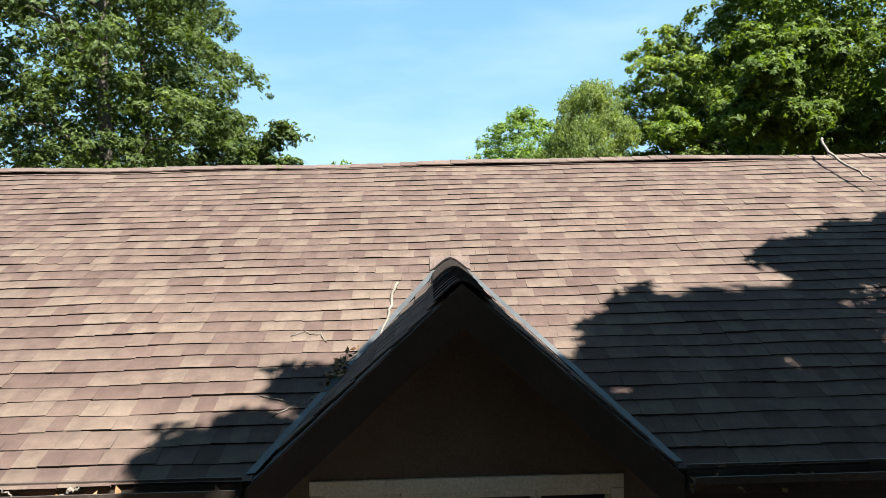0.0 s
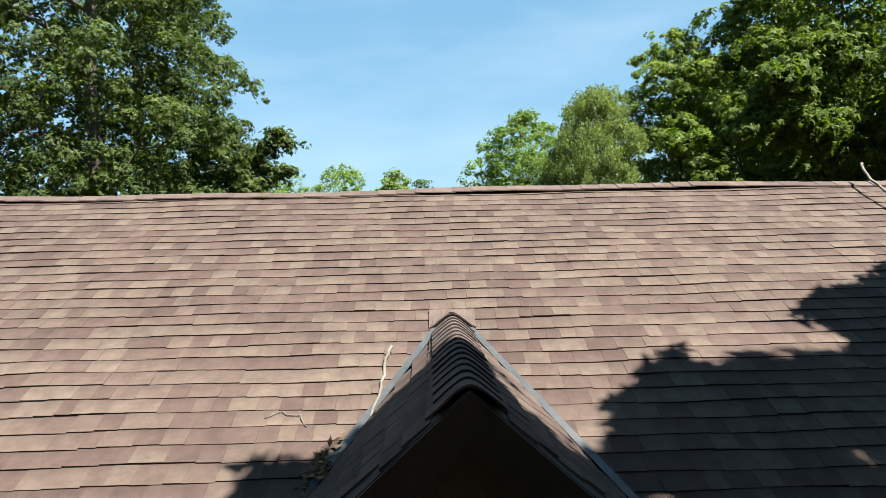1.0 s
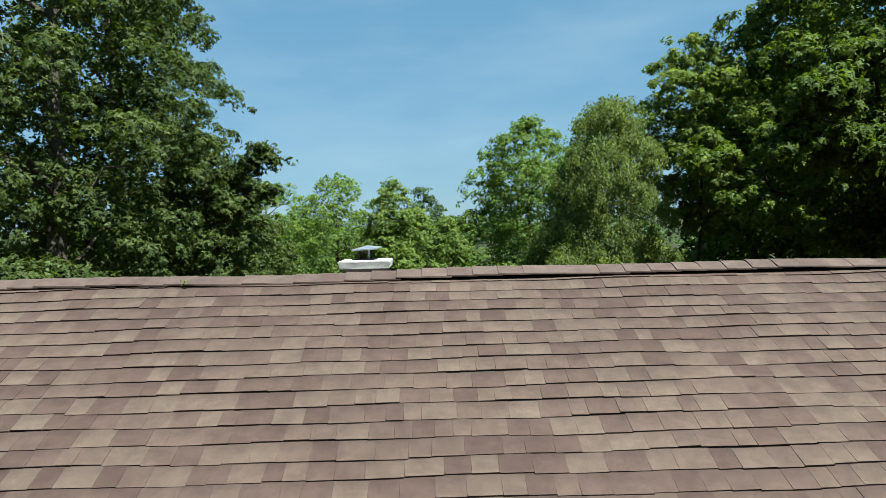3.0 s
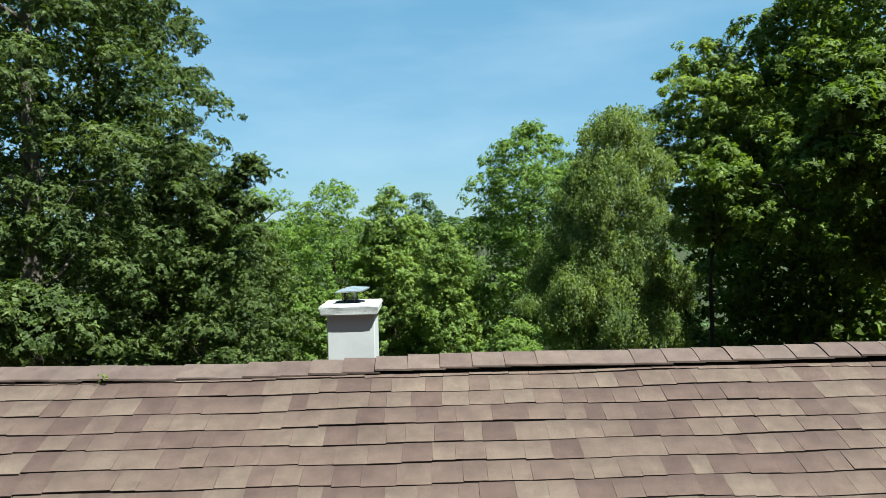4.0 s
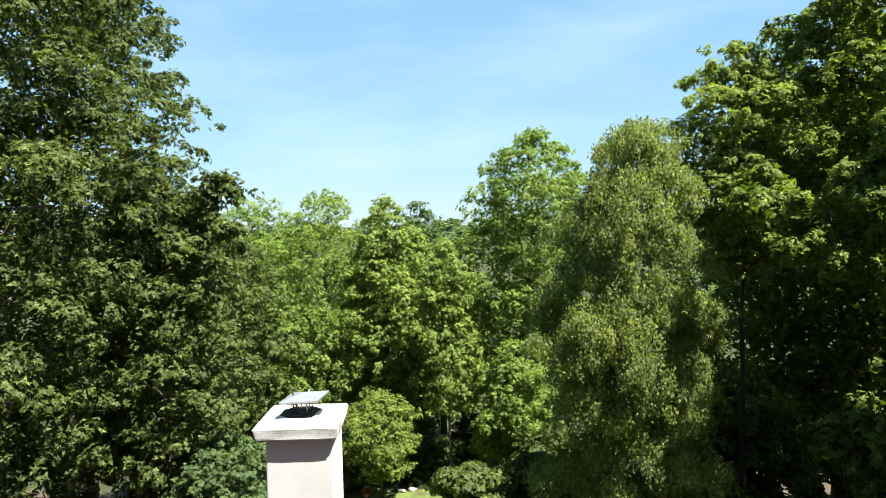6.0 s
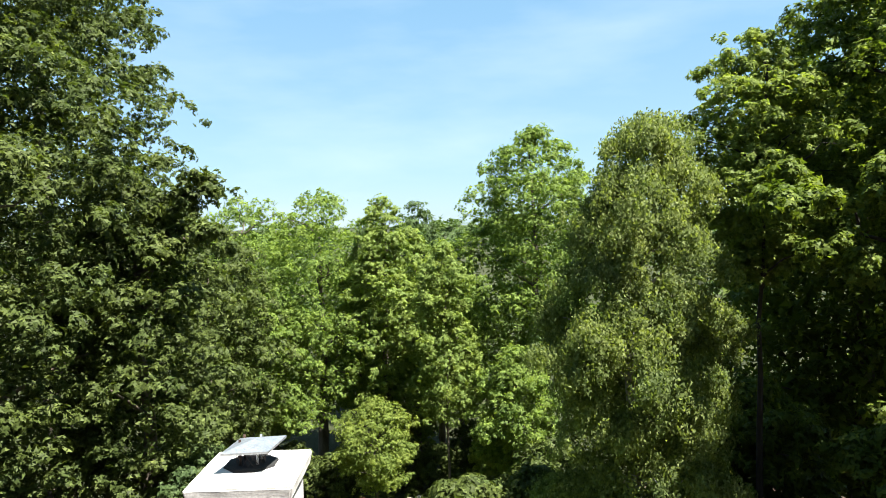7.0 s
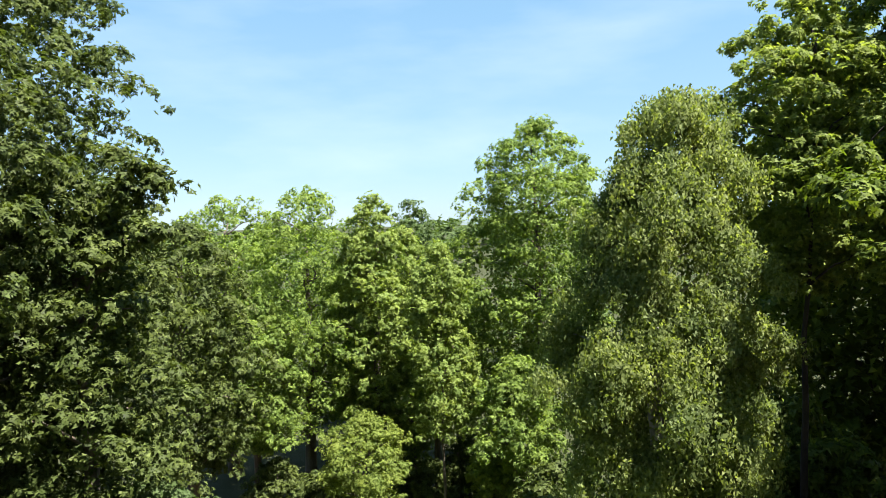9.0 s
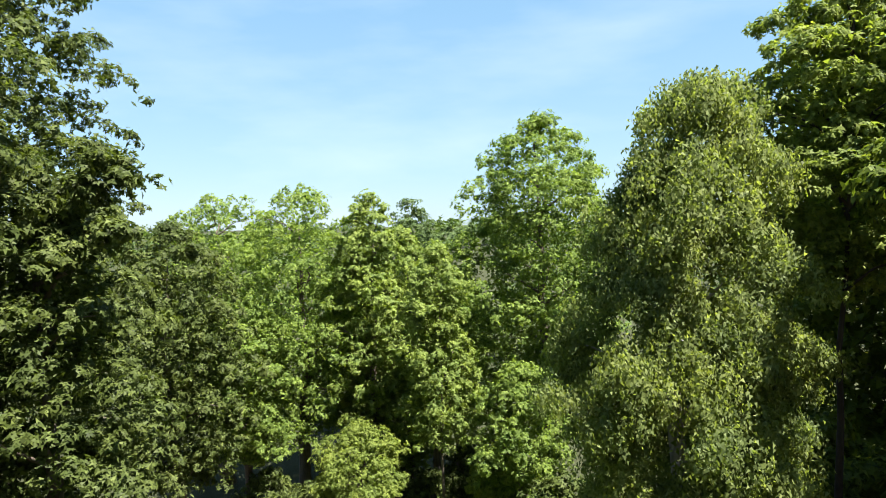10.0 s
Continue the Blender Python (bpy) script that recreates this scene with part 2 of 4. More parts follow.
PROFILES = {
    "cone": ((0, 0.5), (0.12, 0.85), (0.32, 1.0), (0.6, 0.82), (0.85, 0.48), (1.0, 0.1)),
    "tall": ((0, 0.55), (0.12, 0.85), (0.35, 1.0), (0.55, 1.0), (0.75, 0.84), (0.9, 0.52), (1.0, 0.15)),
    "weeping": ((0, 0.7), (0.2, 0.95), (0.45, 1.0), (0.68, 0.8), (0.84, 0.6), (1.0, 0.34)),
    "oval": ((0, 0.35), (0.2, 0.8), (0.5, 1.0), (0.78, 0.82), (0.93, 0.5), (1.0, 0.2)),
    "round": ((0, 0.55), (0.15, 0.85), (0.45, 1.0), (0.75, 0.85), (0.92, 0.52), (1.0, 0.2)),
    "column": ((0, 0.6), (0.15, 0.9), (0.5, 1.0), (0.8, 0.75), (0.95, 0.4), (1.0, 0.15)),
}


def clump_places(rng, n, base, top, radius, profile, lobes=0.3, lean=(0, 0), pad=None, hang=0.0, cover=1.5):
    """Centres of leaf sprays, gathered into domed boughs with gaps between them."""
    px, pr = zip(*PROFILES[profile])
    pad = pad or min(0.85, 0.26 + 0.1 * radius)
    top -= 0.7 * pad
    hh = np.linspace(0, 1, 200)
    width = np.interp(hh, px, pr)
    area = 2 * np.pi * radius * (top - base) * width.mean()
    m = int(np.clip(cover * area / (np.pi * pad * pad), 7, max(7, n / 4)))
    i = np.arange(m)
    cdf = np.cumsum(width + 0.25)
    h = np.clip(np.interp((i + 0.5) / m, cdf / cdf[-1], hh) + rng.normal(size=m) * 0.025, 0, 1)
    az = i * 2.39996 + rng.normal(size=m) * 0.45
    ph = rng.uniform(0, 6.28, 6)
    wave = 1 + lobes * (0.5 * np.sin(3 * az + ph[0] + 5 * h) + 0.4 * np.sin(5 * az + ph[1] - 9 * h) + 0.45 * np.sin(2 * az + ph[2] + 14 * h) + 0.3 * np.sin(7 * az + ph[3] + 21 * h))
    r = radius * np.interp(h, px, pr) * np.clip(wave, 0.7, 1.1) * (1.03 - 0.4 * rng.uniform(0, 1, m) ** 1.7) - 0.8 * pad
    r = np.maximum(r, 0.05)
    out = np.stack([np.cos(az), np.sin(az), np.zeros(m)], 1)
    side = np.stack([-np.sin(az), np.cos(az), np.zeros(m)], 1)
    bough = out * r[:, None] + np.stack([lean[0] * h, lean[1] * h, base + h * (top - base)], 1)
    size = pad * rng.uniform(0.6, 1.35, (m, 1, 1))
    k = -(-n // m)
    rho, phi = np.sqrt(rng.uniform(0, 1, (m, k, 1))), rng.uniform(0, 2 * np.pi, (m, k, 1))
    a, b = rho * np.cos(phi), rho * np.sin(phi)
    dip = rng.normal(0.25, 0.2, (m, 1, 1))
    c = bough[:, None] + size * (a * out[:, None] + b * side[:, None])
    c[..., 2:] += size * (0.75 * np.sqrt(1 - 0.95 * rho ** 2) - 0.35 - dip * a + rng.normal(size=(m, k, 1)) * 0.08 - hang * rng.uniform(0, 1, (m, k, 1)) ** 1.5)
    axis = unit((0.45 + 0.8 * a) * out[:, None] + 0.8 * b * side[:, None] + np.array([0, 0, 0.75]))
    pick = rng.permutation(m * k)[:n]
    return c.reshape(-1, 3)[pick], axis.reshape(-1, 3)[pick]


def leaf_quads(rng, p, way, up, leaf, wide):
    w = unit(np.cross(way, up))
    size = leaf * rng.uniform(0.65, 1.25, p.shape[:-1] + (1,))
    m = p + way * size * 0.45 - up * size * 0.06
    return np.stack([p, m + w * size * wide, p + way * size, m - w * size * wide], -2).reshape(-1, 4, 3)


def leaf_blades(rng, p, way, up, leaf, wide):
    """Narrow three-cornered leaves, broad near the stalk."""
    w = unit(np.cross(way, up))
    size = leaf * rng.uniform(0.65, 1.25, p.shape[:-1] + (1,))
    a = p + way * size * 0.12
    return np.stack([a + w * size * wide, p + way * size - up * size * 0.1, a - w * size * wide], -2).reshape(-1, 3, 3)


def spray_leaves(rng, centres, spread, twigs, per, leaf, droop=0.25, lift=0.25, wide=0.3, flat=0.35):
    """Leaves along short twigs that fan out of each centre, in layers, outwards and down."""
    n = len(centres)
    out = centres * (1, 1, 0)
    out = unit(out)
    tilt = rng.normal(size=(n, 1, 3)) * (0.5, 0.5, 0.3)
    d = unit(rng.normal(size=(n, twigs, 3)) * (0.8, 0.8, flat) + 0.8 * out[:, None] + tilt + np.array([0, 0, lift]))
    length = spread * rng.uniform(0.45, 1.15, (n, twigs, 1)) * rng.uniform(0.65, 1.35, (n, 1, 1))
    f = np.linspace(0.12, 1.0, per)[None, None, :, None] + rng.uniform(-0.06, 0.06, (n, twigs, per, 1))
    p = centres[:, None, None] + d[:, :, None] * length[:, :, None] * f
    p[..., 2:] -= droop * length[:, :, None] * f ** 2
    p += rng.normal(size=p.shape) * 0.05 * spread
    side = unit(np.cross(d, np.array([0, 0, 1.0])))[:, :, None] * np.where(np.arange(per) % 2, 1.0, -1.0)[None, None, :, None]
    way = unit(d[:, :, None] * 0.7 + side * 0.8 + rng.normal(size=p.shape) * 0.35 - np.array([0, 0, droop * 0.9]))
    up = unit(np.array([0, 0, 1.0]) + 0.45 * out[:, None, None] + 0.25 * rng.normal(size=(n, twigs, 1, 3)) + rng.normal(size=p.shape) * 0.26)
    return leaf_blades(rng, p, way, up, leaf, wide)


def rosette_leaves(rng, centres, axis, spread, groups, leaf, droop=0.2, wide=0.3, weep=False):
    """Fans of five leaves over the sunward side of each small spray; hanging ones where the tree weeps."""
    n = len(centres)
    d = unit(rng.normal(size=(n, groups, 3)) + 1.15 * axis[:, None])
    reach = spread * rng.uniform(0.45, 1.15, (n, groups, 1)) * rng.uniform(0.7, 1.3, (n, 1, 1))
    p = centres[:, None] + d * reach * (1, 1, 0.8)
    up = unit(d + np.array([0, 0, 0.3]) + 0.32 * rng.normal(size=d.shape))
    t1 = unit(np.cross(up, rng.normal(size=d.shape)))
    t2 = np.cross(up, t1)
    ang = np.arange(5)[:, None] * 1.2566 + rng.normal(size=(n, groups, 5, 1)) * 0.25
    way = np.cos(ang) * t1[:, :, None] + np.sin(ang) * t2[:, :, None] - np.array([0, 0, droop]) + 0.15 * rng.normal(size=(n, groups, 5, 3))
    base = np.broadcast_to(p[:, :, None], way.shape)
    if weep:
        way = way * 0.7 - np.array([0, 0, 0.6])
        base = base - np.arange(5)[:, None] * np.array([0, 0, 0.75 * leaf]) + 0.4 * leaf * rng.normal(size=way.shape)
    upl = unit(np.broadcast_to(up[:, :, None], way.shape) + 0.22 * rng.normal(size=way.shape))
    return leaf_blades(rng, base, unit(way), upl, leaf, wide)


def inner_leaves(rng, n, base, top, radius, profile, leaf, lean, core=0.66):
    """The leaves in the shade of the crown's inside."""
    px, pr = zip(*PROFILES[profile])
    h, az = rng.uniform(0.02, 0.8, n), rng.uniform(0, 2 * np.pi, n)
    r = radius * np.interp(h, px, pr) * core * np.sqrt(rng.uniform(0, 1, n))
    p = np.stack([r * np.cos(az) + lean[0] * h, r * np.sin(az) + lean[1] * h, base + h * (top - base)], 1)
    return leaf_blades(rng, p, unit(rng.normal(size=p.shape) * (1, 1, 0.6)), unit(rng.normal(size=p.shape) + (0, 0, 0.3)), leaf, 0.5)


def ground_z(x, y):
    x, y = np.asarray(x, float), np.asarray(y, float)
    z = np.interp(y, (-400, 14, 22, 30, 40, 48, 90, 200, 420, 900, 2500), (0, 0, -1.0, -3.7, -7.5, -8.3, -8.6, -6.0, -1.0, 2.0, 4.0))
    return z + np.where(np.abs(x) + np.abs(y) > 24, 0.25 * np.sin(x * 0.21 + 1) * np.cos(y * 0.17), 0)


def tree(name, label, x, y, top, radius, leafmat, n, seed, profile="oval", low=0.12, spread=0.8, twigs=9, per=8, leaf=0.11, droop=0.2,
         wide=0.34, bark=None, lobes=0.3, trunk=None, limbs=22, lean=(0, 0), extra=(), inner=1.0, core=0.6, weep=False, pad=None, hang=0.0, cover=1.5, group="", category="tree"):
    """A tree: tapered trunk, limbs that reach into the crown, sprays of leaves."""
    rng = np.random.default_rng(seed)
    g = float(ground_z(x, y))
    high = top - g
    t = thing(name, label, category, (x, y, g), group)
    n, spread = n * 3, spread * 0.36
    groups = max(4, round(twigs * per / 15))
    c, axis = clump_places(rng, n, high * low, high - spread * 0.5, radius, profile, lobes, lean, pad, hang, cover)
    for ex, ey, ez, er, en in extra:
        tufts = np.clip(rng.normal(size=(max(5, en // 5), 3)), -1.7, 1.7) * (er * 0.5, er * 0.5, er * 0.3) + np.array([ex - x, ey - y, ez - g])
        e = tufts[rng.integers(0, len(tufts), en * 3)] + rng.normal(size=(en * 3, 3)) * (0.13, 0.13, 0.07) * min(1.0, 2.2 * er)
        c, axis = np.concatenate([c, e]), np.concatenate([axis, unit(rng.normal(size=e.shape) * 0.5 + (0, 0, 0.7))])
    q = rosette_leaves(rng, c, axis, spread, groups, leaf, droop, wide, weep)
    volume = radius * radius * high
    q = np.concatenate([q, inner_leaves(rng, int(inner * min(9000, 65 * volume)), high * low, high, radius, profile, 0.07 + 0.7 * leaf, lean, core)])
    crown = put("crown", quads_mesh("crown", q), leafmat)
    crown.parent = t
    thick = trunk or 0.018 * high + 0.05
    k = 9
    f = np.linspace(0, 0.86, k)
    bend = np.cumsum(rng.normal(size=(k, 2)) * 0.05 * high / k, 0)
    bend[0] = 0
    path = np.stack([bend[:, 0] + lean[0] * f, bend[:, 1] + lean[1] * f, f * high - 0.15 * (f == 0)], 1)
    radii = thick * (1 - 1.08 * f) * np.where(f == 0, 1.35, 1)
    tr = put("trunk", tubes_mesh("trunk", [(path, radii)], 10), bark or BARK)
    tr.parent = t
    pick = rng.permutation(len(c))[:limbs]
    for i in pick:
        e = c[i]
        hz = np.clip(e[2] - 0.45 * np.hypot(e[0], e[1]) - 0.2, 0.06 * high, 0.88 * high)
        s = np.array([np.interp(hz, path[:, 2], path[:, j]) for j in (0, 1)] + [hz])
        u = np.linspace(0, 1, 6)[:, None]
        p = s + (e - s) * u
        p[:, 2] += 0.12 * np.linalg.norm(e - s) * np.sin(u[:, 0] * np.pi)
        p[1:-1] += rng.normal(size=(4, 3)) * 0.06 * np.linalg.norm(e - s) * 0.5
        r0 = min(thick * 0.4, 0.016 * np.linalg.norm(e - s) + 0.012)
        lb = put("limb", tubes_mesh("limb", [(p, r0 * (1 - 0.8 * u[:, 0]))], 5), bark or BARK)
        lb.parent = t
    return t


# ---- ground ----
def make_ground():
    xs = np.concatenate([np.linspace(-2500, -90, 14), np.linspace(-80, 80, 81), np.linspace(90, 2500, 14)])
    ys = np.concatenate([np.linspace(-2500, -70, 12), np.linspace(-60, 100, 81), np.linspace(110, 460, 24), np.linspace(500, 2500, 12)])
    X, Y = np.meshgrid(xs, ys)
    Z = ground_z(X, Y)
    rng = np.random.default_rng(5)
    Z += np.where((Y > 14), rng.normal(size=Z.shape) * 0.05, 0)
    w = len(xs)
    faces = [(j * w + i, j * w + i + 1, (j + 1) * w + i + 1, (j + 1) * w + i) for j in range(len(ys) - 1) for i in range(w - 1)]
    me = bpy.data.meshes.new("ground")
    me.from_pydata(np.stack([X, Y, Z], -1).reshape(-1, 3).tolist(), [], faces)
    m, n, l, b = material("lawn_and_forest_floor", 0.95, 0.0, 0.15)
    a = noise_node(n, l, 0.35, 6)
    r = ramp(n, [(0.36, (0.042, 0.036, 0.024)), (0.44, (0.07, 0.095, 0.024)), (0.7, (0.11, 0.14, 0.035))])
    l.new(a.outputs[0], r.inputs[0])
    # brown leaf litter under the big trees, dark forest floor behind the lawn
    where, axes = n.new("ShaderNodeNewGeometry"), n.new("ShaderNodeSeparateXYZ")
    l.new(where.outputs["Position"], axes.inputs[0])

    def calc(kind, x, y):
        m = n.new("ShaderNodeMath")
        m.operation = kind
        for k, v in enumerate((x, y)):
            if isinstance(v, (int, float)):
                m.inputs[k].default_value = v
            else:
                l.new(v, m.inputs[k])
        return m.outputs[0]

    def step(x, lo, hi):
        m = n.new("ShaderNodeMapRange")
        m.inputs["From Min"].default_value, m.inputs["From Max"].default_value = lo, hi
        l.new(x, m.inputs[0])
        return m.outputs[0]
    ragged = calc("MULTIPLY", a.outputs[0], 4.0)
    sides = step(calc("ADD", calc("ABSOLUTE", axes.outputs[0], 0.0), ragged), 7.0, 8.0)
    # unseen front ground, coloured brown to cut green bounce on the gable
    front = step(axes.outputs[1], 12.0, 9.0)
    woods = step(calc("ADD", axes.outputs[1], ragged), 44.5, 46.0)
    litter = ramp(n, [(0.35, (0.03, 0.022, 0.015)), (0.65, (0.085, 0.062, 0.046))])
    f = noise_node(n, l, 25, 4)
    l.new(f.outputs[0], litter.inputs[0])
    fr = ramp(n, [(0.3, (0.6, 0.6, 0.6)), (0.7, (1.25, 1.25, 1.2))])
    l.new(f.outputs[0], fr.inputs[0])
    grown = mixed(n, l, "MIX", calc("MAXIMUM", sides, front), r.outputs[0], litter.outputs[0])
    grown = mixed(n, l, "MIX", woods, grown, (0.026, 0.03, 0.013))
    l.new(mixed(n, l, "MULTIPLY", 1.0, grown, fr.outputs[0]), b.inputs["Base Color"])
    bump(n, l, b, f.outputs[0], 0.8, 0.05)
    return tagged(put("ground", me, m), "green lawn and leafy forest floor sloping down behind the house", "ground", kind="structure")


make_ground()

# ---- house ----
RIDGE_Y, RIDGE_Z, SLOPE = 8.14, 4.735, 0.45
EAVE_Y = 3.56
BACK_Y = 2 * RIDGE_Y - EAVE_Y
HX0, HX1 = -9.0, 8.5
PITCH = math.atan(SLOPE)


DX, DZ, DHALF, DFRONT = 0.16, 3.70, 1.12, 3.5      # the dormer's middle, ridge, half width and front
DSLOPE = (DZ - 2.685) / DHALF
DBACK = RIDGE_Y - (RIDGE_Z - DZ) / SLOPE


def roof_z(y):
    return RIDGE_Z - SLOPE * abs(RIDGE_Y - y)


house = thing("house", "single-storey house with brown asphalt shingle roof and dark brown siding", "house", ((HX0 + HX1) / 2, RIDGE_Y, 0))
WALL_F, WALL_B = EAVE_Y + 0.38, BACK_Y - 0.38
bm = bmesh.new()
for x0, x1, y0, y1 in ((HX0 + 0.4, -0.74, WALL_F, WALL_F + 0.16), (1.11, HX1 - 0.4, WALL_F, WALL_F + 0.16), (HX0 + 0.4, HX1 - 0.4, WALL_B - 0.16, WALL_B)):
    box(bm, x0, x1, y0, y1, 0, roof_z(WALL_F) - 0.14)
box(bm, -0.74, 1.11, WALL_F, WALL_F + 0.16, 0, 1.35)
part("wall", bm, SIDING, house)
for gx in (HX0 + 0.4, HX1 - 0.56):
    bm = bmesh.new()
    prof = [(WALL_F + 0.16, 0), (WALL_B - 0.16, 0), (WALL_B - 0.16, roof_z(WALL_F) - 0.16), (RIDGE_Y, RIDGE_Z - 0.2), (WALL_F + 0.16, roof_z(WALL_F) - 0.16)]
    lo = [bm.verts.new((gx, y, z)) for y, z in prof]
    hi = [bm.verts.new((gx + 0.16, y, z)) for y, z in prof]
    bm.faces.new(lo[::-1])
    bm.faces.new(hi)
    for i in range(5):
        bm.faces.new((lo[i], lo[(i + 1) % 5], hi[(i + 1) % 5], hi[i]))
    part("wall", bm, SIDING, house)
roof = thing("roof", "brown weathered asphalt shingle gable roof", "roof")
roof.parent = house
roof.matrix_parent_inverse = Matrix.Translation(-house.location)
for k in ("category", "label"):
    del roof[k]
for y_e in (EAVE_Y, BACK_Y):
    bm = bmesh.new()
    c = [(HX0, y_e), (HX1, y_e), (HX1, RIDGE_Y), (HX0, RIDGE_Y)]
    if y_e < RIDGE_Y:
        c[1:1] = [(DX - DHALF + 0.12, y_e), (DX, DBACK - 0.25), (DX + DHALF - 0.12, y_e)]
    hi = [bm.verts.new((x, y, roof_z(y))) for x, y in c]
    lo = [bm.verts.new((x, y, roof_z(y) - 0.09)) for x, y in c]
    bm.faces.new(hi)
    bm.faces.new(lo[::-1])
    for i in range(len(c)):
        j = (i + 1) % len(c)
        bm.faces.new((hi[j], hi[i], lo[i], lo[j]))
    bmesh.ops.recalc_face_normals(bm, faces=bm.faces[:])
    part("roof_deck", bm, UNDERLAY, roof)

EXPO = 0.143


def shingle_verts(w, rng, lift=0.0):
    """A tab: a thin wedge, thickest at its butt; x across, y up the slope, z out."""
    h, e = 0.0125 + lift, 0.005
    j = rng.uniform(-0.002, 0.002, 4)
    return [(0, j[0], 0), (w, j[1], 0), (w, EXPO + 0.012, -0.004), (0, EXPO + 0.012, -0.004), (0.001, j[0], h), (w - 0.001, j[1], h + j[2]), (w, EXPO + 0.012, e), (0, EXPO + 0.012, e)]


BOX_FACES = [(0, 3, 2, 1), (4, 5, 6, 7), (0, 1, 5, 4), (1, 2, 6, 5), (2, 3, 7, 6), (3, 0, 4, 7)]
EDGE_FACES = [0, 0, 1, 0, 0, 0]
TAB_WIDTHS = (0.1, 0.12, 0.14, 0.155, 0.175, 0.2)


def tab_uv(me):
    """v runs up each tab, from its butt to its head."""
    layer = me.uv_layers.new(name="UVMap")
    idx = np.empty(len(me.loops), dtype=np.int32)
    me.loops.foreach_get("vertex_index", idx)
    v = np.isin(idx % 8, (2, 3, 6, 7)).astype(np.float32)
    layer.data.foreach_set("uv", np.stack([np.zeros_like(v), v], 1).ravel())


def lay_shingles(parent, origin, across, upward, width, length, seed, near=None, limit=300, expo=EXPO, keep=None):
    """Courses of tabs on a slope; those near the camera's line are pieces of their own."""
    rng = np.random.default_rng(seed)
    across, upward = Vector(across).normalized(), Vector(upward).normalized()
    out = across.cross(upward).normalized()
    frame_m = Matrix((across, upward, out)).transposed().to_4x4()
    meshes = {}
    vs, fs, count = [], [], 0
    rows = int(length / expo)
    for i in range(rows):
        u = -rng.uniform(0, 0.3)
        v = i * expo
        wob = rng.uniform(0, 6.28)
        while u < width:
            k = int(rng.integers(0, 6))
            w = TAB_WIDTHS[k]
            dv = 0.008 * math.sin(u * 1.7 + wob) + 0.009 * math.sin(u * 0.75 + i * 0.25) + 0.006 * math.sin(u * 6.1 + 0.5 * wob + i * 0.9) + rng.uniform(-0.0015, 0.0015)
            lift = float(rng.choice((0, 0, 0.001, 0.0025)))
            u0 = u
            u += w
            if u0 < 0 or u > width:
                continue
            p = Vector(origin) + across * u0 + upward * (v + dv) + out * (0.005 + 0.004 * math.sin(u * 2.9 + i * 0.6))
            if keep and not keep(p + across * w / 2):
                continue
            if near and count < limit and near(p):
                key = (k, lift)
                if key not in meshes:
                    me = bpy.data.meshes.new("shingle")
                    me.from_pydata(shingle_verts(w, rng, lift), [], BOX_FACES)
                    me.materials.append(SHINGLE)
                    me.materials.append(EDGE)
                    me.polygons.foreach_set("material_index", EDGE_FACES)
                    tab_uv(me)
                    meshes[key] = me
                o = new("shingle", meshes[key])
                o.parent = parent
                o.matrix_basis = Matrix.Translation(p - parent.matrix_world.translation) @ frame_m
                count += 1
            else:
                b = len(vs)
                m = Matrix.Translation(p) @ frame_m
                vs += [tuple(m @ Vector(q)) for q in shingle_verts(w, rng, lift)]
                fs += [tuple(b + a for a in f) for f in BOX_FACES]
    me = bpy.data.meshes.new("shingle_field")
    me.from_pydata(vs, [], fs)
    me.materials.append(SHINGLE_FIELD)
    me.materials.append(EDGE)
    me.polygons.foreach_set("material_index", EDGE_FACES * (len(fs) // 6))
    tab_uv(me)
    o = new("shingle_field", me)
    o.parent = parent
    o.matrix_basis = Matrix.Translation(-parent.matrix_world.translation)
    return tagged(o, kind="stuff")


# dormer
dormer = thing("dormer", "small gabled dormer with brown shingles, dark trim and a wide window", "dormer", (DX, 3.9, 2.6))
for s in (-1, 1):
    bm = bmesh.new()
    lowb = RIDGE_Y - (RIDGE_Z - 2.685) / SLOPE + 0.05
    c = [(DX, DFRONT, DZ), (DX + s * DHALF, DFRONT, 2.685), (DX + s * DHALF, lowb, 2.685), (DX, DBACK + 0.1, DZ)]
    slab(bm, c if s < 0 else c[::-1], 0.07)
    bmesh.ops.recalc_face_normals(bm, faces=bm.faces[:])
    part("roof_panel", bm, UNDERLAY, dormer)
    bm = bmesh.new()
    o1, o2 = (DX, DZ - 0.075), (DX + s * (DHALF + 0.02), 2.685 - 0.095)
    for y0, y1, hgt in ((DFRONT - 0.025, DFRONT + 0.0, 0.15),):
        a = [bm.verts.new((o1[0], y, o1[1] + dz)) for y in (y0, y1) for dz in (0.07, -hgt)]
        b = [bm.verts.new((o2[0], y, o2[1] + dz)) for y in (y0, y1) for dz in (0.07, -hgt)]
        for i0, i1 in ((0, 1), (1, 3), (3, 2), (2, 0)):
            bm.faces.new((a[i0], a[i1], b[i1], b[i0]))
        bm.faces.new((a[0], a[2], a[3], a[1]))
        bm.faces.new((b[0], b[1], b[3], b[2]))
    bmesh.ops.recalc_face_normals(bm, faces=bm.faces[:])
    part("barge_board", bm, BROWN, dormer)
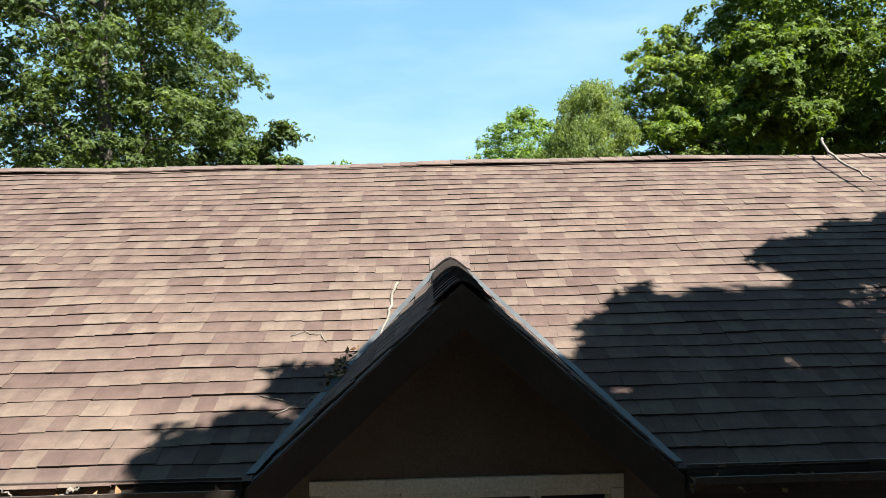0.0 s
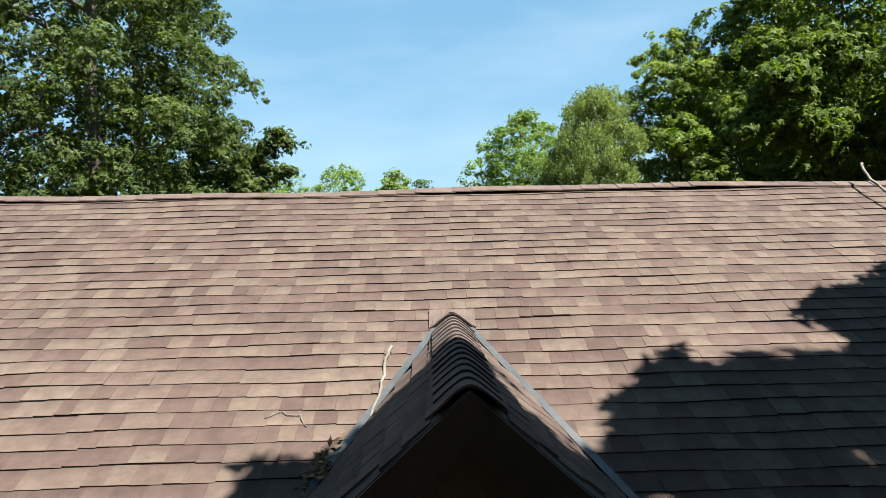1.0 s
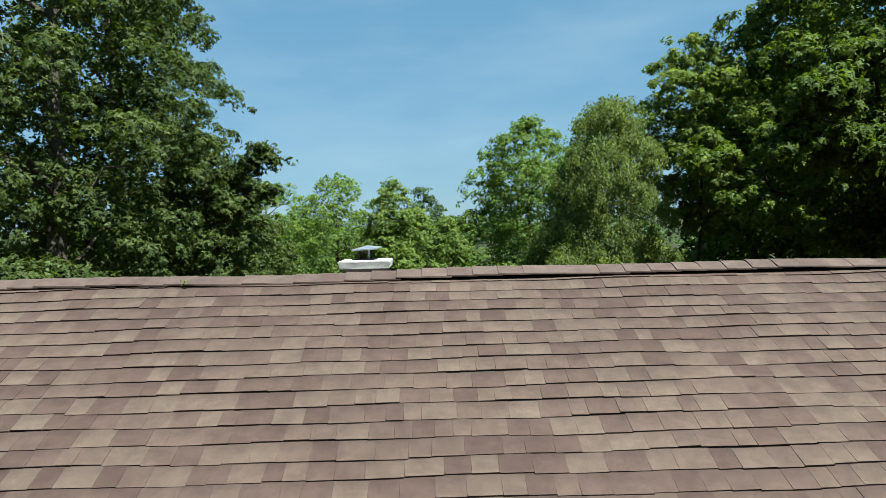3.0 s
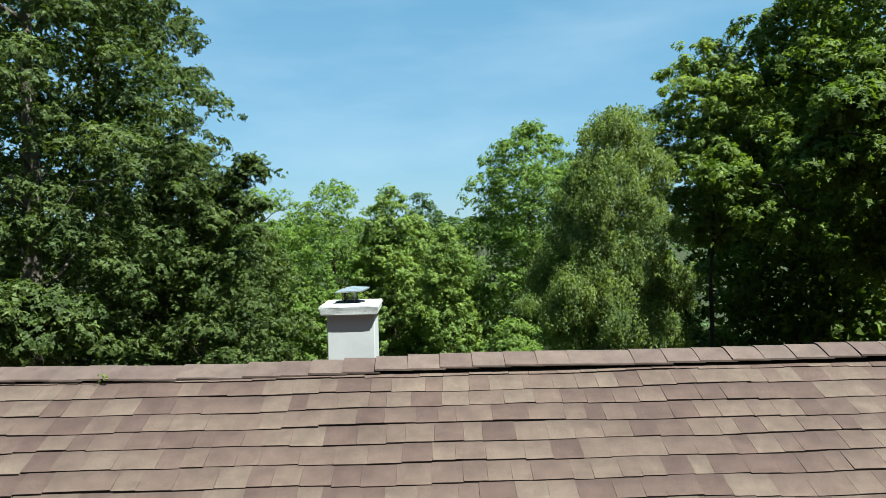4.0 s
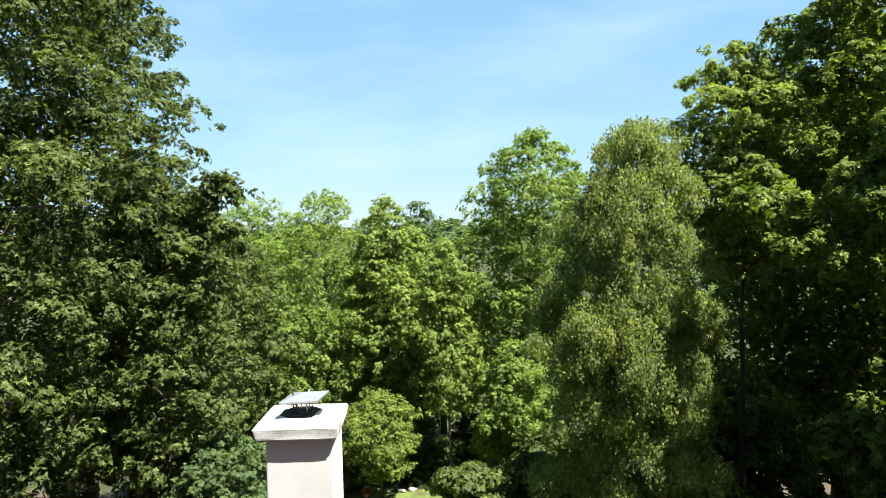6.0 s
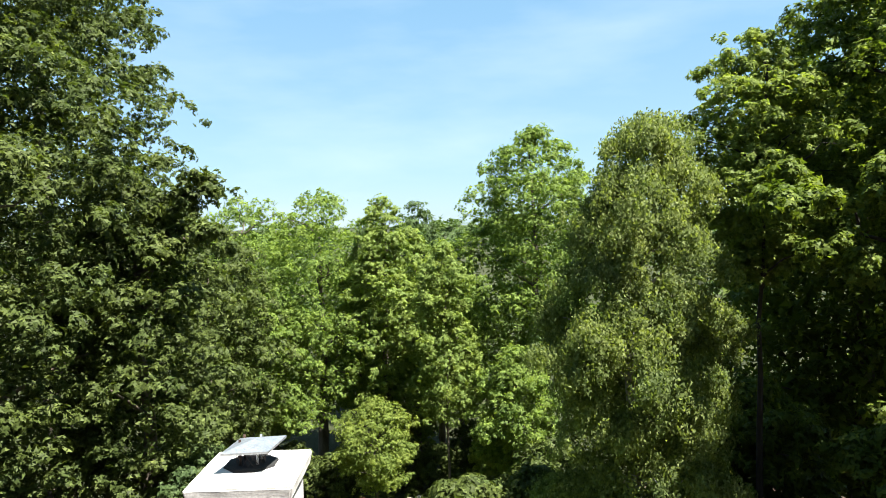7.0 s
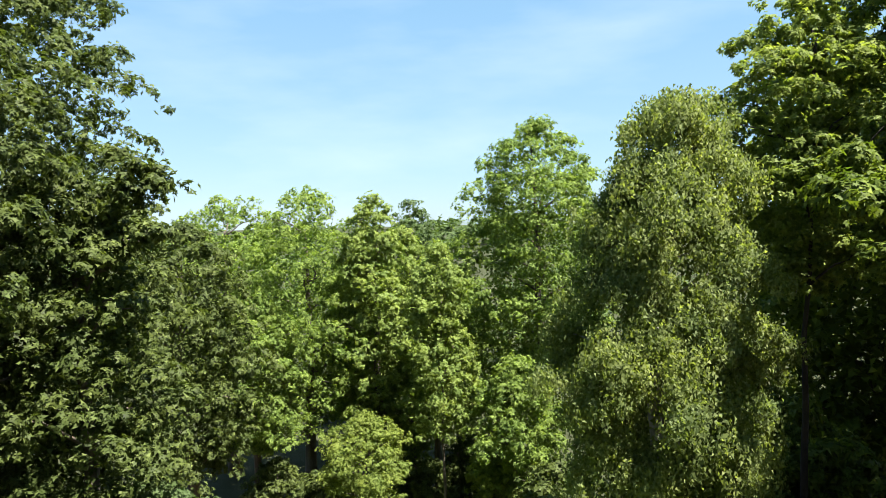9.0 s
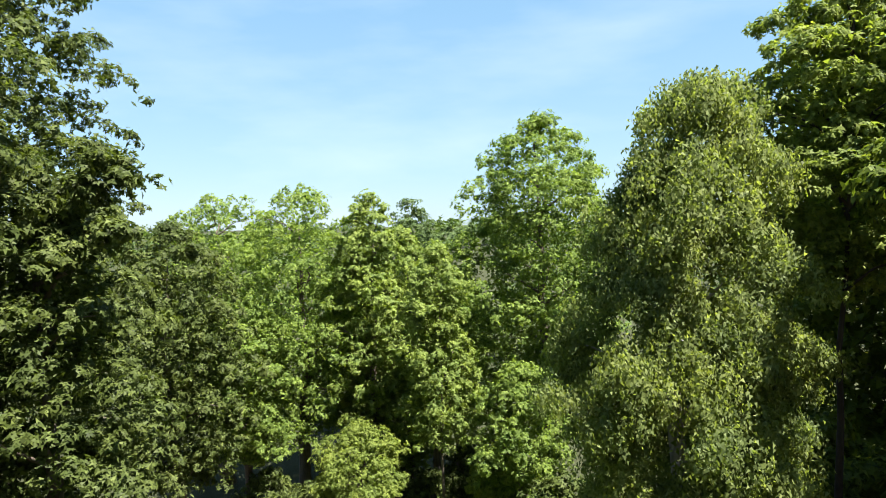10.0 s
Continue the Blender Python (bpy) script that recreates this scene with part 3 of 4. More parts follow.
# gable wall of lapped boards above the window
GW = WALL_F + 0.02
WIN_X0, WIN_X1, WIN_TOP, WIN_LOW = -0.74, 1.11, 2.52, 1.35
board_h = 0.2
for i in range(6):
    z0 = 2.5 + i * board_h
    z1 = min(z0 + board_h + 0.015, DZ - 0.1)
    w0, w1 = [max(0.02, (DZ - 0.09 - z) / DSLOPE) for z in (z0, z1)]
    if z0 > DZ - 0.15:
        break
    bm = bmesh.new()
    v = [bm.verts.new(p) for p in ((DX - w0, GW - 0.018, z0), (DX + w0, GW - 0.018, z0), (DX + w1, GW, z1), (DX - w1, GW, z1),
                                   (DX - w0, GW + 0.06, z0), (DX + w0, GW + 0.06, z0), (DX + w1, GW + 0.06, z1), (DX - w1, GW + 0.06, z1))]
    for q in BOX_FACES:
        bm.faces.new([v[k] for k in q])
    bmesh.ops.recalc_face_normals(bm, faces=bm.faces[:])
    part("siding_board", bm, SIDING, dormer)
# soffit boards under the overhang
for s in (-1, 1):
    bm = bmesh.new()
    c = [(DX + s * 0.01, DFRONT + 0.005, DZ - 0.1), (DX + s * (DHALF - 0.1), DFRONT + 0.005, 2.685 - 0.1), (DX + s * (DHALF - 0.1), GW + 0.02, 2.685 - 0.1), (DX + s * 0.01, GW + 0.02, DZ - 0.1)]
    slab(bm, c if s < 0 else c[::-1], 0.015)
    bmesh.ops.recalc_face_normals(bm, faces=bm.faces[:])
    part("soffit", bm, BROWN, dormer)
# valley flashing on both sides
for s in (-1, 1):
    bm = bmesh.new()
    lowy = EAVE_Y + 0.02
    pts = []
    for y0 in (lowy, DBACK - 0.16):
        z0 = roof_z(y0)
        xv = DX + s * max(0.0, (DZ - z0) / DSLOPE)
        pts.append(((xv + s * 0.046, y0, z0 + 0.02), (xv - s * 0.005, y0, z0 + 0.022), (xv - s * 0.035, y0, z0 + 0.022 + 0.035 * DSLOPE)))
    rows = [[bm.verts.new(p) for p in r] for r in pts]
    for k in range(2):
        bm.faces.new((rows[0][k], rows[0][k + 1], rows[1][k + 1], rows[1][k]))
    g = bmesh.ops.extrude_face_region(bm, geom=bm.faces[:])
    bmesh.ops.translate(bm, verts=[e for e in g["geom"] if isinstance(e, bmesh.types.BMVert)], vec=(0, 0, 0.003))
    bmesh.ops.recalc_face_normals(bm, faces=bm.faces[:])
    part("flashing", bm, FLASHING, dormer, "dull grey metal valley flashing")


# window below the gable
def frame_bar(parent, name, x0, x1, z0, z1, y0, y1, mat, bev=0.006):
    return part(name, box(bmesh.new(), x0, x1, y0, y1, z0, z1, bev), mat, parent)


window = thing("window_1", "wide cream-framed three-light window under the gable", "window", (DX, GW, WIN_LOW), kind="structure")
frame_bar(window, "window_frame", WIN_X0, WIN_X1, WIN_TOP - 0.085, WIN_TOP, GW - 0.03, GW + 0.1, CREAM)
frame_bar(window, "window_sill", WIN_X0 - 0.03, WIN_X1 + 0.03, WIN_LOW, WIN_LOW + 0.06, GW - 0.06, GW + 0.1, CREAM)
for x in (WIN_X0, WIN_X1 - 0.07):
    frame_bar(window, "window_jamb", x, x + 0.07, WIN_LOW + 0.062, WIN_TOP - 0.087, GW - 0.028, GW + 0.1, CREAM)
gm, gn, gl, gb = material("window_glass", 0.03, 0.0, 0.5)
gb.inputs["Transmission Weight"].default_value = 1.0
gb.inputs["Base Color"].default_value = (0.85, 0.9, 0.9, 1)
lights = ((WIN_X0 + 0.072, -0.21), (-0.206, 0.59), (0.594, WIN_X1 - 0.072))
for x0, x1 in lights:
    sash = part("sash", box(bmesh.new(), x0, x1, GW + 0.0, GW + 0.04, WIN_TOP - 0.135, WIN_TOP - 0.09, 0.004), CREAM, window)
    for xs in (x0, x1 - 0.03):
        part("stile", box(bmesh.new(), xs, xs + 0.03, GW + 0.0, GW + 0.04, WIN_LOW + 0.065, WIN_TOP - 0.137, 0.003), CREAM, window)
    part("pane", box(bmesh.new(), x0 + 0.031, x1 - 0.031, GW + 0.015, GW + 0.021, WIN_LOW + 0.065, WIN_TOP - 0.138), gm, window)
DARK_ROOM = surface("dim_room_wall", [(0.3, (0.118, 0.104, 0.089)), (0.7, (0.148, 0.133, 0.118))], 3, 40, 0.9)
bm = box(bmesh.new(), HX0 + 0.6, HX1 - 0.6, WALL_F + 0.2, WALL_B - 0.2, 2.45, 2.5)
tagged(part("ceiling", bm, DARK_ROOM), "plain dim ceiling inside the house", "ceiling", kind="structure")
bm = box(bmesh.new(), HX0 + 0.6, HX1 - 0.6, WALL_F + 0.2, WALL_B - 0.2, 0.02, 0.1)
tagged(part("floor", bm, DARK_ROOM), "plain dim floor inside the house", "floor", kind="structure")

# gutters along the front eave
GUTTER = surface("brown_gutter", [(0.3, (0.041, 0.030, 0.025)), (0.7, (0.067, 0.050, 0.043))], 5, 50, 0.4, 0.2)
for gx0, gx1 in ((HX0, DX - DHALF - 0.06), (DX + DHALF + 0.06, HX1)):
    gut = thing("gutter", "brown metal eaves gutter holding dry leaf litter", "gutter", ((gx0 + gx1) / 2, EAVE_Y, 2.6))
    prof = [(0.0, 0.06), (0.0, -0.06), (-0.07, -0.06), (-0.11, 0.0), (-0.11, 0.035), (-0.12, 0.035), (-0.12, -0.005), (-0.075, -0.072), (0.012, -0.072), (0.012, 0.06)]
    bm = bmesh.new()
    ends = [[bm.verts.new((x, EAVE_Y - 0.012 + a, 2.64 + b)) for a, b in prof] for x in (gx0, gx1)]
    for i in range(len(prof)):
        j = (i + 1) % len(prof)
        bm.faces.new((ends[0][i], ends[0][j], ends[1][j], ends[1][i]))
    bm.faces.new(ends[0])
    bm.faces.new(ends[1][::-1])
    bmesh.ops.recalc_face_normals(bm, faces=bm.faces[:])
    part("trough", bm, GUTTER, gut)
    rng = np.random.default_rng(int(gx0 * 10) + 200)
    k = 700
    p = np.stack([rng.uniform(gx0, gx1, k), EAVE_Y - 0.06 + rng.uniform(-0.04, 0.035, k), 2.6 + rng.uniform(0, 0.035, k)], 1)
    q = leaf_quads(rng, p, unit(rng.normal(size=p.shape) * (1, 0.7, 0.4)), unit(np.array([0, 0, 1.0]) + rng.normal(size=p.shape) * 0.4), 0.06, 0.25)
    tagged(put("leaf_litter", quads_mesh("leaf_litter", q), DEAD, gut, "brown dry leaf litter"), kind="stuff")
    fb = box(bmesh.new(), gx0, gx1, EAVE_Y + 0.003, EAVE_Y + 0.028, 2.45, 2.605)
    tagged(part("trim", fb, BROWN), "dark brown painted fascia board", "trim", kind="structure")

# chimney
CAP_Z = 4.645
chimney = thing("chimney", "white painted stucco chimney with a concrete cap", "chimney", (-0.76, 12.3, 0))
bm = bmesh.new()
box(bm, -1.04, -0.475, 12.0, 12.58, -0.3, 4.54, 0.012)
part("chimney_shaft", bm, WHITE_STUCCO, chimney)
bm = bmesh.new()
r = bmesh.ops.create_cube(bm, size=1)
for v in bm.verts:
    up = v.co.z > 0
    k = 0.0 if up else 0.018
    v.co = ((-1.125 + k) if v.co.x < 0 else (-0.418 - k), (11.905 + k) if v.co.y < 0 else (12.665 - k), CAP_Z if up else 4.535)
bmesh.ops.subdivide_edges(bm, edges=bm.edges[:], cuts=5, use_grid_fill=True)
for v in bm.verts:
    w = noise.noise_vector(v.co * 9)
    v.co += Vector((w.x, w.y, w.z * 0.5)) * 0.006
bmesh.ops.bevel(bm, geom=[e for e in bm.edges if e.is_manifold and e.calc_face_angle() > 1.0], offset=0.012, segments=2, affect="EDGES")
part("cap", bm, WHITE_CAP, chimney, "chipped white concrete cap")
HX, HY, HS = -0.80, 12.37, 0.165
# flat black disc stands in for the darkness of the open flue
bm = bmesh.new()
bmesh.ops.create_cone(bm, cap_ends=True, segments=8, radius1=HS * 1.18, radius2=HS * 1.12, depth=0.012, matrix=Matrix.Translation((HX, HY, CAP_Z + 0.008)) @ Matrix.Rotation(radians(22.5), 4, "Z"))
part("flue_disc", bm, SOOT, chimney, "flat black disc for the sooty flue mouth")
cowl = thing("chimney_cowl", "galvanised square rain cowl with wire mesh on the flue", "cowl", (HX, HY, CAP_Z + 0.014))
bm = bmesh.new()
L, top = 0.165, CAP_Z + 0.165
LX, LY = -0.755, 12.29
rim = [bm.verts.new((LX + a * L + 0.03 * b, LY + b * L * 0.9, top + 0.005 * a + 0.008 * b)) for a, b in ((-1, -1), (1, -1), (1, 1), (-1, 1))]
apex = bm.verts.new((LX, LY, top + 0.04))
lip = [bm.verts.new(v.co - Vector((0, 0, 0.016))) for v in rim]
under = bm.verts.new((LX, LY, top + 0.024))
for i in range(4):
    j = (i + 1) % 4
    bm.faces.new((rim[i], rim[j], apex))
    bm.faces.new((rim[j], rim[i], lip[i], lip[j]))
    bm.faces.new((lip[j], lip[i], under))
part("lid", bm, STEEL, cowl, "dented shiny square steel lid")
for a, b in ((-1, -1), (1, -1), (1, 1), (-1, 1)):
    part("leg", box(bmesh.new(), HX + a * 0.06 - 0.008, HX + a * 0.06 + 0.008, HY + b * 0.06 - 0.003, HY + b * 0.06 + 0.003, CAP_Z + 0.014, top + 0.03), RUST if a < 0 else STEEL, cowl)
wires = []
for k in range(16):
    a0 = k / 16 * 2 * np.pi
    for turn in (-0.9, 0.9):
        u = np.linspace(0, 1, 5)
        wires.append((np.stack([HX + 0.1 * np.cos(a0 + turn * u), HY + 0.1 * np.sin(a0 + turn * u), CAP_Z + 0.014 + u * 0.13], 1), np.full(5, 0.0018)))
me = tubes_mesh("wire_mesh", wires, 3)
tagged(put("wire_mesh", me, RUST, cowl, "rusty diamond wire mesh"), kind="stuff")
bpy.context.view_layer.update()

# ---- trees ----
TALL = "tall dense green maple tree at the edge of the garden"
tree("maple_tree", TALL, -11.2, 22.6, 17.5, 4.9, MAPLE, 1280, 11, "tall", 0.045, 0.9, 15, 15, 0.105, lobes=0.18)
tree("maple_tree", TALL, -12.4, 30.5, 20.0, 4.7, MAPLE, 850, 12, "tall", 0.05, 0.9, 15, 15, 0.12, lobes=0.15)
tree("understory_tree", "small green tree below the tall maples", -7.4, 25.6, 8.2, 2.6, MAPLE, 500, 13, "oval", 0.03, 0.8, 11, 15, 0.109, extra=((-5.45, 24.6, 7.1, 0.9, 22), (-5.7, 24.6, 6.2, 1.1, 26), (-6.2, 24.8, 6.9, 1.0, 22)))
tree("understory_tree", "low spreading green maple on the lawn's edge", -9.6, 19.0, 4.8, 1.7, MAPLE, 150, 14, "round", 0.62, 0.8, 11, 15, 0.123)
tree("willow_shrub", "grey-green bushy willow shrub", -5.5, 25.2, 0.9, 1.75, WILLOW, 160, 15, "round", 0.0, 0.65, 12, 15, 0.09, category="shrub")
BEHIND = "leafy green ash tree in the wood behind"
tree("ash_tree", BEHIND, -5.9, 46, 8.8, 4.3, ASH, 379, 16, "round", 0.22, 1.1, 13, 15, 0.119, cover=1.9)
tree("ash_tree", "slender pale green ash tree in the wood behind", -2.2, 44.5, 8.2, 2.2, PALE, 322, 17, "column", 0.22, 0.9, 13, 15, 0.130, cover=1.9)
tree("ash_tree", BEHIND, -11.0, 50, 8.6, 5.0, ASH, 345, 18, "round", 0.22, 1.1, 13, 15, 0.130, cover=1.9)
tree("ash_tree", BEHIND, -9.8, 39, 7.0, 3.6, MAPLE, 379, 19, "round", 0.22, 1.0, 13, 15, 0.130, cover=1.9)
tree("ash_tree", BEHIND, -0.5, 56, 8.2, 3.2, FAR_LEAF, 264, 20, "round", 0.22, 1.1, 13, 15, 0.130, cover=1.9)
tree("ash_tree", BEHIND, 2.2, 51, 3.8, 3.2, ASH, 299, 21, "oval", 0.22, 1.0, 13, 15, 0.119, cover=1.9)
tree("ash_tree", "tall bright green ash tree", 6.1, 44, 11.6, 4.6, ASH, 760, 22, "round", 0.3, 1.0, 13, 15, 0.119, cover=1.9)
tree("ash_tree", "small bright green ash tree", 4.4, 39.5, 0.8, 2.4, ASH, 299, 23, "round", 0.22, 0.9, 13, 15, 0.119, cover=1.9)
tree("ash_tree", BEHIND, -7.8, 43.0, 3.4, 2.8, ASH, 299, 29, "round", 0.3, 0.9, 13, 15, 0.119, cover=1.9)
tree("ash_tree", BEHIND, -0.6, 47, 6.4, 2.3, PALE, 260, 30, "column", 0.12, 0.9, 13, 15, 0.130, cover=1.9)
tree("young_tree", "young yellow-green tree standing on the lawn", -2.35, 39.6, -1.75, 2.0, YOUNG, 330, 24, "oval", 0.2, 0.75, 13, 15, 0.08, trunk=0.06, inner=0.4, cover=1.8, pad=0.36)
tree("ash_tree", BEHIND, 1.0, 45, 3.6, 2.0, ASH, 229, 34, "column", 0.35, 0.8, 13, 15, 0.112, cover=1.9)
tree("ash_tree", BEHIND, -4.2, 51, 4.5, 2.6, ASH, 229, 35, "round", 0.22, 0.9, 13, 15, 0.119, cover=1.9)
tree("ash_tree", "slender bright green ash in the wood behind", 1.0, 41, 5.8, 1.8, PALE, 300, 36, "column", 0.3, 0.8, 13, 15, 0.101, trunk=0.08, cover=1.9)
UNDER = "shaded leafy shrub under the trees"
tree("leafy_shrub", UNDER, 3.7, 29.3, -1.4, 1.3, MAPLE, 90, 44, "round", 0.0, 0.6, 10, 10, 0.13, category="shrub", trunk=0.05)
tree("leafy_shrub", UNDER, 5.0, 33.5, -1.8, 1.7, MAPLE, 110, 39, "round", 0.0, 0.6, 10, 8, 0.16, category="shrub", trunk=0.05)
tree("leafy_shrub", UNDER, 0.9, 37.5, -5.0, 0.9, MAPLE, 60, 40, "round", 0.0, 0.5, 10, 8, 0.15, category="shrub", trunk=0.05)
tree("leafy_shrub", "broad-leaved green shrub on the slope", 1.75, 32.6, -3.0, 1.3, MAPLE, 100, 37, "round", 0.0, 0.8, 9, 15, 0.2, category="shrub", trunk=0.05, wide=0.42)
tree("young_tree", "low yellow-green sapling in the shade", 3.5, 40.3, -3.1, 1.7, YOUNG, 110, 31, "round", 0.1, 0.6, 11, 15, 0.133, trunk=0.06, inner=0.4)
tree("understory_tree", "dark leafy undergrowth below the maple", 9.4, 31.0, 4.6, 2.4, DARK_MAPLE, 170, 48, "round", 0.02, 0.9, 10, 12, 0.15, inner=2.0, bark=SHADED_BARK)
tree("leafy_shrub", UNDER, 4.3, 26.6, -1.5, 1.3, MAPLE, 110, 49, "round", 0.0, 0.6, 10, 10, 0.13, category="shrub", trunk=0.05)
# added shrubs cover pale ground where deep shadow belongs
tree("leafy_shrub", "added leafy shrub filling the shadow under the tall maples", -11.6, 19.6, 1.0, 1.9, MAPLE, 150, 57, "round", 0.0, 0.7, 10, 10, 0.13, category="shrub", trunk=0.06)
tree("leafy_shrub", "added leafy shrub filling the shadow under the tall maples", -8.6, 21.6, 0.2, 1.5, MAPLE, 120, 58, "round", 0.0, 0.7, 10, 10, 0.13, category="shrub", trunk=0.06)
tree("leafy_shrub", "added leafy shrub filling the shadow under the tall maples", -7.3, 20.6, 0.5, 1.4, MAPLE, 110, 59, "round", 0.0, 0.7, 10, 10, 0.13, category="shrub", trunk=0.06)
for bx, by, btop, bseed in ((-7.0, 42.6, -4.6, 61), (-4.6, 42.2, -5.0, 62), (-1.2, 43.2, -4.8, 63), (0.7, 43.6, -5.2, 64), (2.5, 45.0, -4.4, 65)):
    tree("leafy_shrub", "leafy green shrub at the edge of the wood", bx, by, btop, 1.7, MAPLE, 95, bseed, "round", 0.0, 0.8, 10, 15, 0.13, category="shrub", trunk=0.05)
tree("birch_tree", "weeping birch with pale hanging leaf sprays", 5.15, 23.2, 9.1, 2.45, BIRCH, 1000, 25, "weeping", 0.05, 0.66, 12, 17, 0.085, weep=True, wide=0.3, bark=PALE_BARK, inner=0.5, core=0.5, lobes=0.36, lean=(0.35, 0.2), pad=0.5, hang=0.5, cover=1.25)
tree("dark_maple_tree", "large dark green maple in deep shade", 14.0, 24.0, 16.0, 4.9, DARK_MAPLE, 880, 26, "oval", 0.3, 0.7, 14, 15, 0.115, trunk=0.2, bark=SHADED_BARK, lobes=0.2, inner=2.0, core=0.66, extra=((8.4, 19.1, 6.9, 0.8, 60), (9.3, 18.7, 7.9, 0.8, 60), (7.8, 20.8, 6.8, 0.8, 60), (10.4, 19.2, 6.6, 1.0, 60), (12.2, 20.4, 6.4, 1.3, 60), (11.2, 19.8, 8.8, 1.2, 50), (9.4, 21.4, 5.4, 1.1, 40)))
tree("maple_tree", "bright yellow-green maple against the dark maple", 8.8, 24.7, 11.2, 2.1, YOUNG, 420, 45, "oval", 0.5, 0.6, 13, 15, 0.088, inner=0.5, core=0.5, trunk=0.1, bark=SHADED_BARK)
tree("understory_tree", "dark leafy undergrowth below the maple", 9.2, 26.5, 2.0, 2.4, DARK_MAPLE, 260, 32, "round", 0.02, 0.9, 10, 15, 0.171, inner=2.0)
tree("understory_tree", "dark leafy undergrowth below the maple", 12.2, 22.0, 2.2, 2.4, DARK_MAPLE, 240, 33, "round", 0.02, 0.9, 10, 15, 0.171, inner=2.0)
# two unseen maples, added only to darken the dark maple
tree("maple_tree", "unseen broad maple added to keep the dark maple in shade", 18.0, 17.0, 13.5, 6.0, DARK_MAPLE, 420, 27, "oval", 0.1, 1.2, 9, 5, 0.3, inner=3.0, core=0.9)
tree("maple_tree", "unseen broad maple added to keep the dark maple in shade", 16.5, 32.5, 15.0, 5.6, DARK_MAPLE, 420, 46, "oval", 0.03, 1.2, 9, 5, 0.3, inner=3.0, core=0.9)
tree("maple_tree", "broad green maple overhanging the front of the roof", 7.6, -4.2, 14.5, 5.2, DARK_MAPLE, 220, 28, "oval", 0.34, 0.85, 10, 15, 0.171, lobes=0.1, inner=4.0, core=0.9)
# leaf tufts placed up the sun's rays to shape the shadow on the roof
SHADE = ((4.12, 2.91, 0.41), (3.67, 2.56, 0.27), (4.67, 2.86, 0.45), (4.22, 2.16, 0.63), (5.12, 2.96, 0.54), (5.52, 3.76, 0.54), (5.97, 4.31, 0.45), (6.62, 4.36, 0.54), (5.32, 2.16, 0.81), (6.42, 3.16, 0.9),
         (4.72, 1.36, 0.81), (5.92, 1.46, 0.99), (7.42, 3.46, 1.08), (7.42, 1.86, 1.17), (3.82, 1.36, 0.54), (1.66, 2.2, 0.16), (1.47, 1.69, 0.22), (1.22, 1.44, 0.26), (1.35, 1.19, 0.31), (1.9, 1.4, 0.36), (2.7, 1.4, 0.55), (3.4, 1.95, 0.4), (3.2, 1.4, 0.45),
         (2.26, 2.6, 0.22), (2.3, 2.15, 0.3), (2.08, 2.3, 0.22), (1.98, 1.9, 0.3), (2.7, 1.9, 0.34), (3.95, 3.01, 0.32), (3.89, 2.58, 0.32))
# unseen tree that holds the tufts; its bigger masses are added to block sky light
tree("maple_tree", "unseen slender maple added to cast the leaf shadow on the roof", 6.8, -0.8, 10.8, 2.0, DARK_MAPLE, 120, 47, "oval", 0.62, 0.5, 5, 15, 0.165, inner=0.6, limbs=40, extra=[(sx, sy, 8.7, 0.75 * sr, int(8 + 70 * sr * sr)) for sx, sy, sr in SHADE] + [(8.2, 1.4, 9.6, 2.0, 110), (8.4, 3.4, 9.2, 1.6, 90), (6.6, 0.6, 10.4, 2.0, 140), (7.4, -1.0, 11.2, 2.4, 140), (5.6, -1.6, 10.0, 2.0, 120)])

# trees out of view, added to hold sky light off the shaded roof
SKY_BLOCK = "unseen leafy tree added to block sky light on the roof"
for fx, fy, ftop, fr, fseed in ((-7.0, -8.0, 18.0, 5.5, 51), (1.5, -13.0, 20.0, 6.0, 52), (-15.0, 0.0, 16.0, 5.0, 53), (-15.0, -10.0, 20.0, 6.0, 54), (10.5, -13.0, 20.0, 6.0, 55), (14.5, 4.5, 17.0, 4.6, 56)):
    tree("sky_block_tree", SKY_BLOCK, fx, fy, ftop, fr, MAPLE, 170, fseed, "round", 0.05, 1.6, 8, 7, 0.4, inner=2.0, core=0.9)


def far_woods():
    """Trees of the distant wood, too far to tell apart."""
    rng = np.random.default_rng(77)
    qs = []
    for band, (y0, y1, n, hgt, r, leaf, half) in enumerate(((58, 90, 46, 11, 3.6, 0.4, 55), (95, 190, 50, 13, 5, 0.8, 110), (200, 420, 130, 13, 7, 1.6, 220))):
        for _ in range(n):
            x, y = rng.uniform(-half, half), rng.uniform(y0, y1)
            g, h = float(ground_z(x, y)), hgt * rng.uniform(0.75, 1.2)
            h = min(h, 6.3 + 0.012 * y - g + (3.5 if abs(x) > 0.3 * y else 0))
            c, _ = clump_places(rng, 14, h * 0.05, h, r, "round", 0.25)
            q = spray_leaves(rng, c, r * 0.42, 6, 6, leaf, 0.2, 0.2)
            qs.append(q + np.array([x, y, g]))
    tagged(put("far_woods", quads_mesh("far_woods", np.concatenate(qs)), FAR_LEAF), "distant mixed green woods", "woods", kind="stuff")


far_woods()

# ---- small things on the roof ----
def stick(name, label, pts, r0, r1, mat=TWIG):
    pts = np.array(pts, float)
    u = np.linspace(0, 1, 14)
    s = np.linspace(0, 1, len(pts))
    path = np.stack([np.interp(u, s, pts[:, k]) for k in range(3)], 1)
    path[1:-1] += np.random.default_rng(len(label)).normal(size=(12, 3)) * 0.007
    me = tubes_mesh(name, [(path, r0 + (r1 - r0) * u)], 6)
    return tagged(put(name, me, mat), label, "stick")


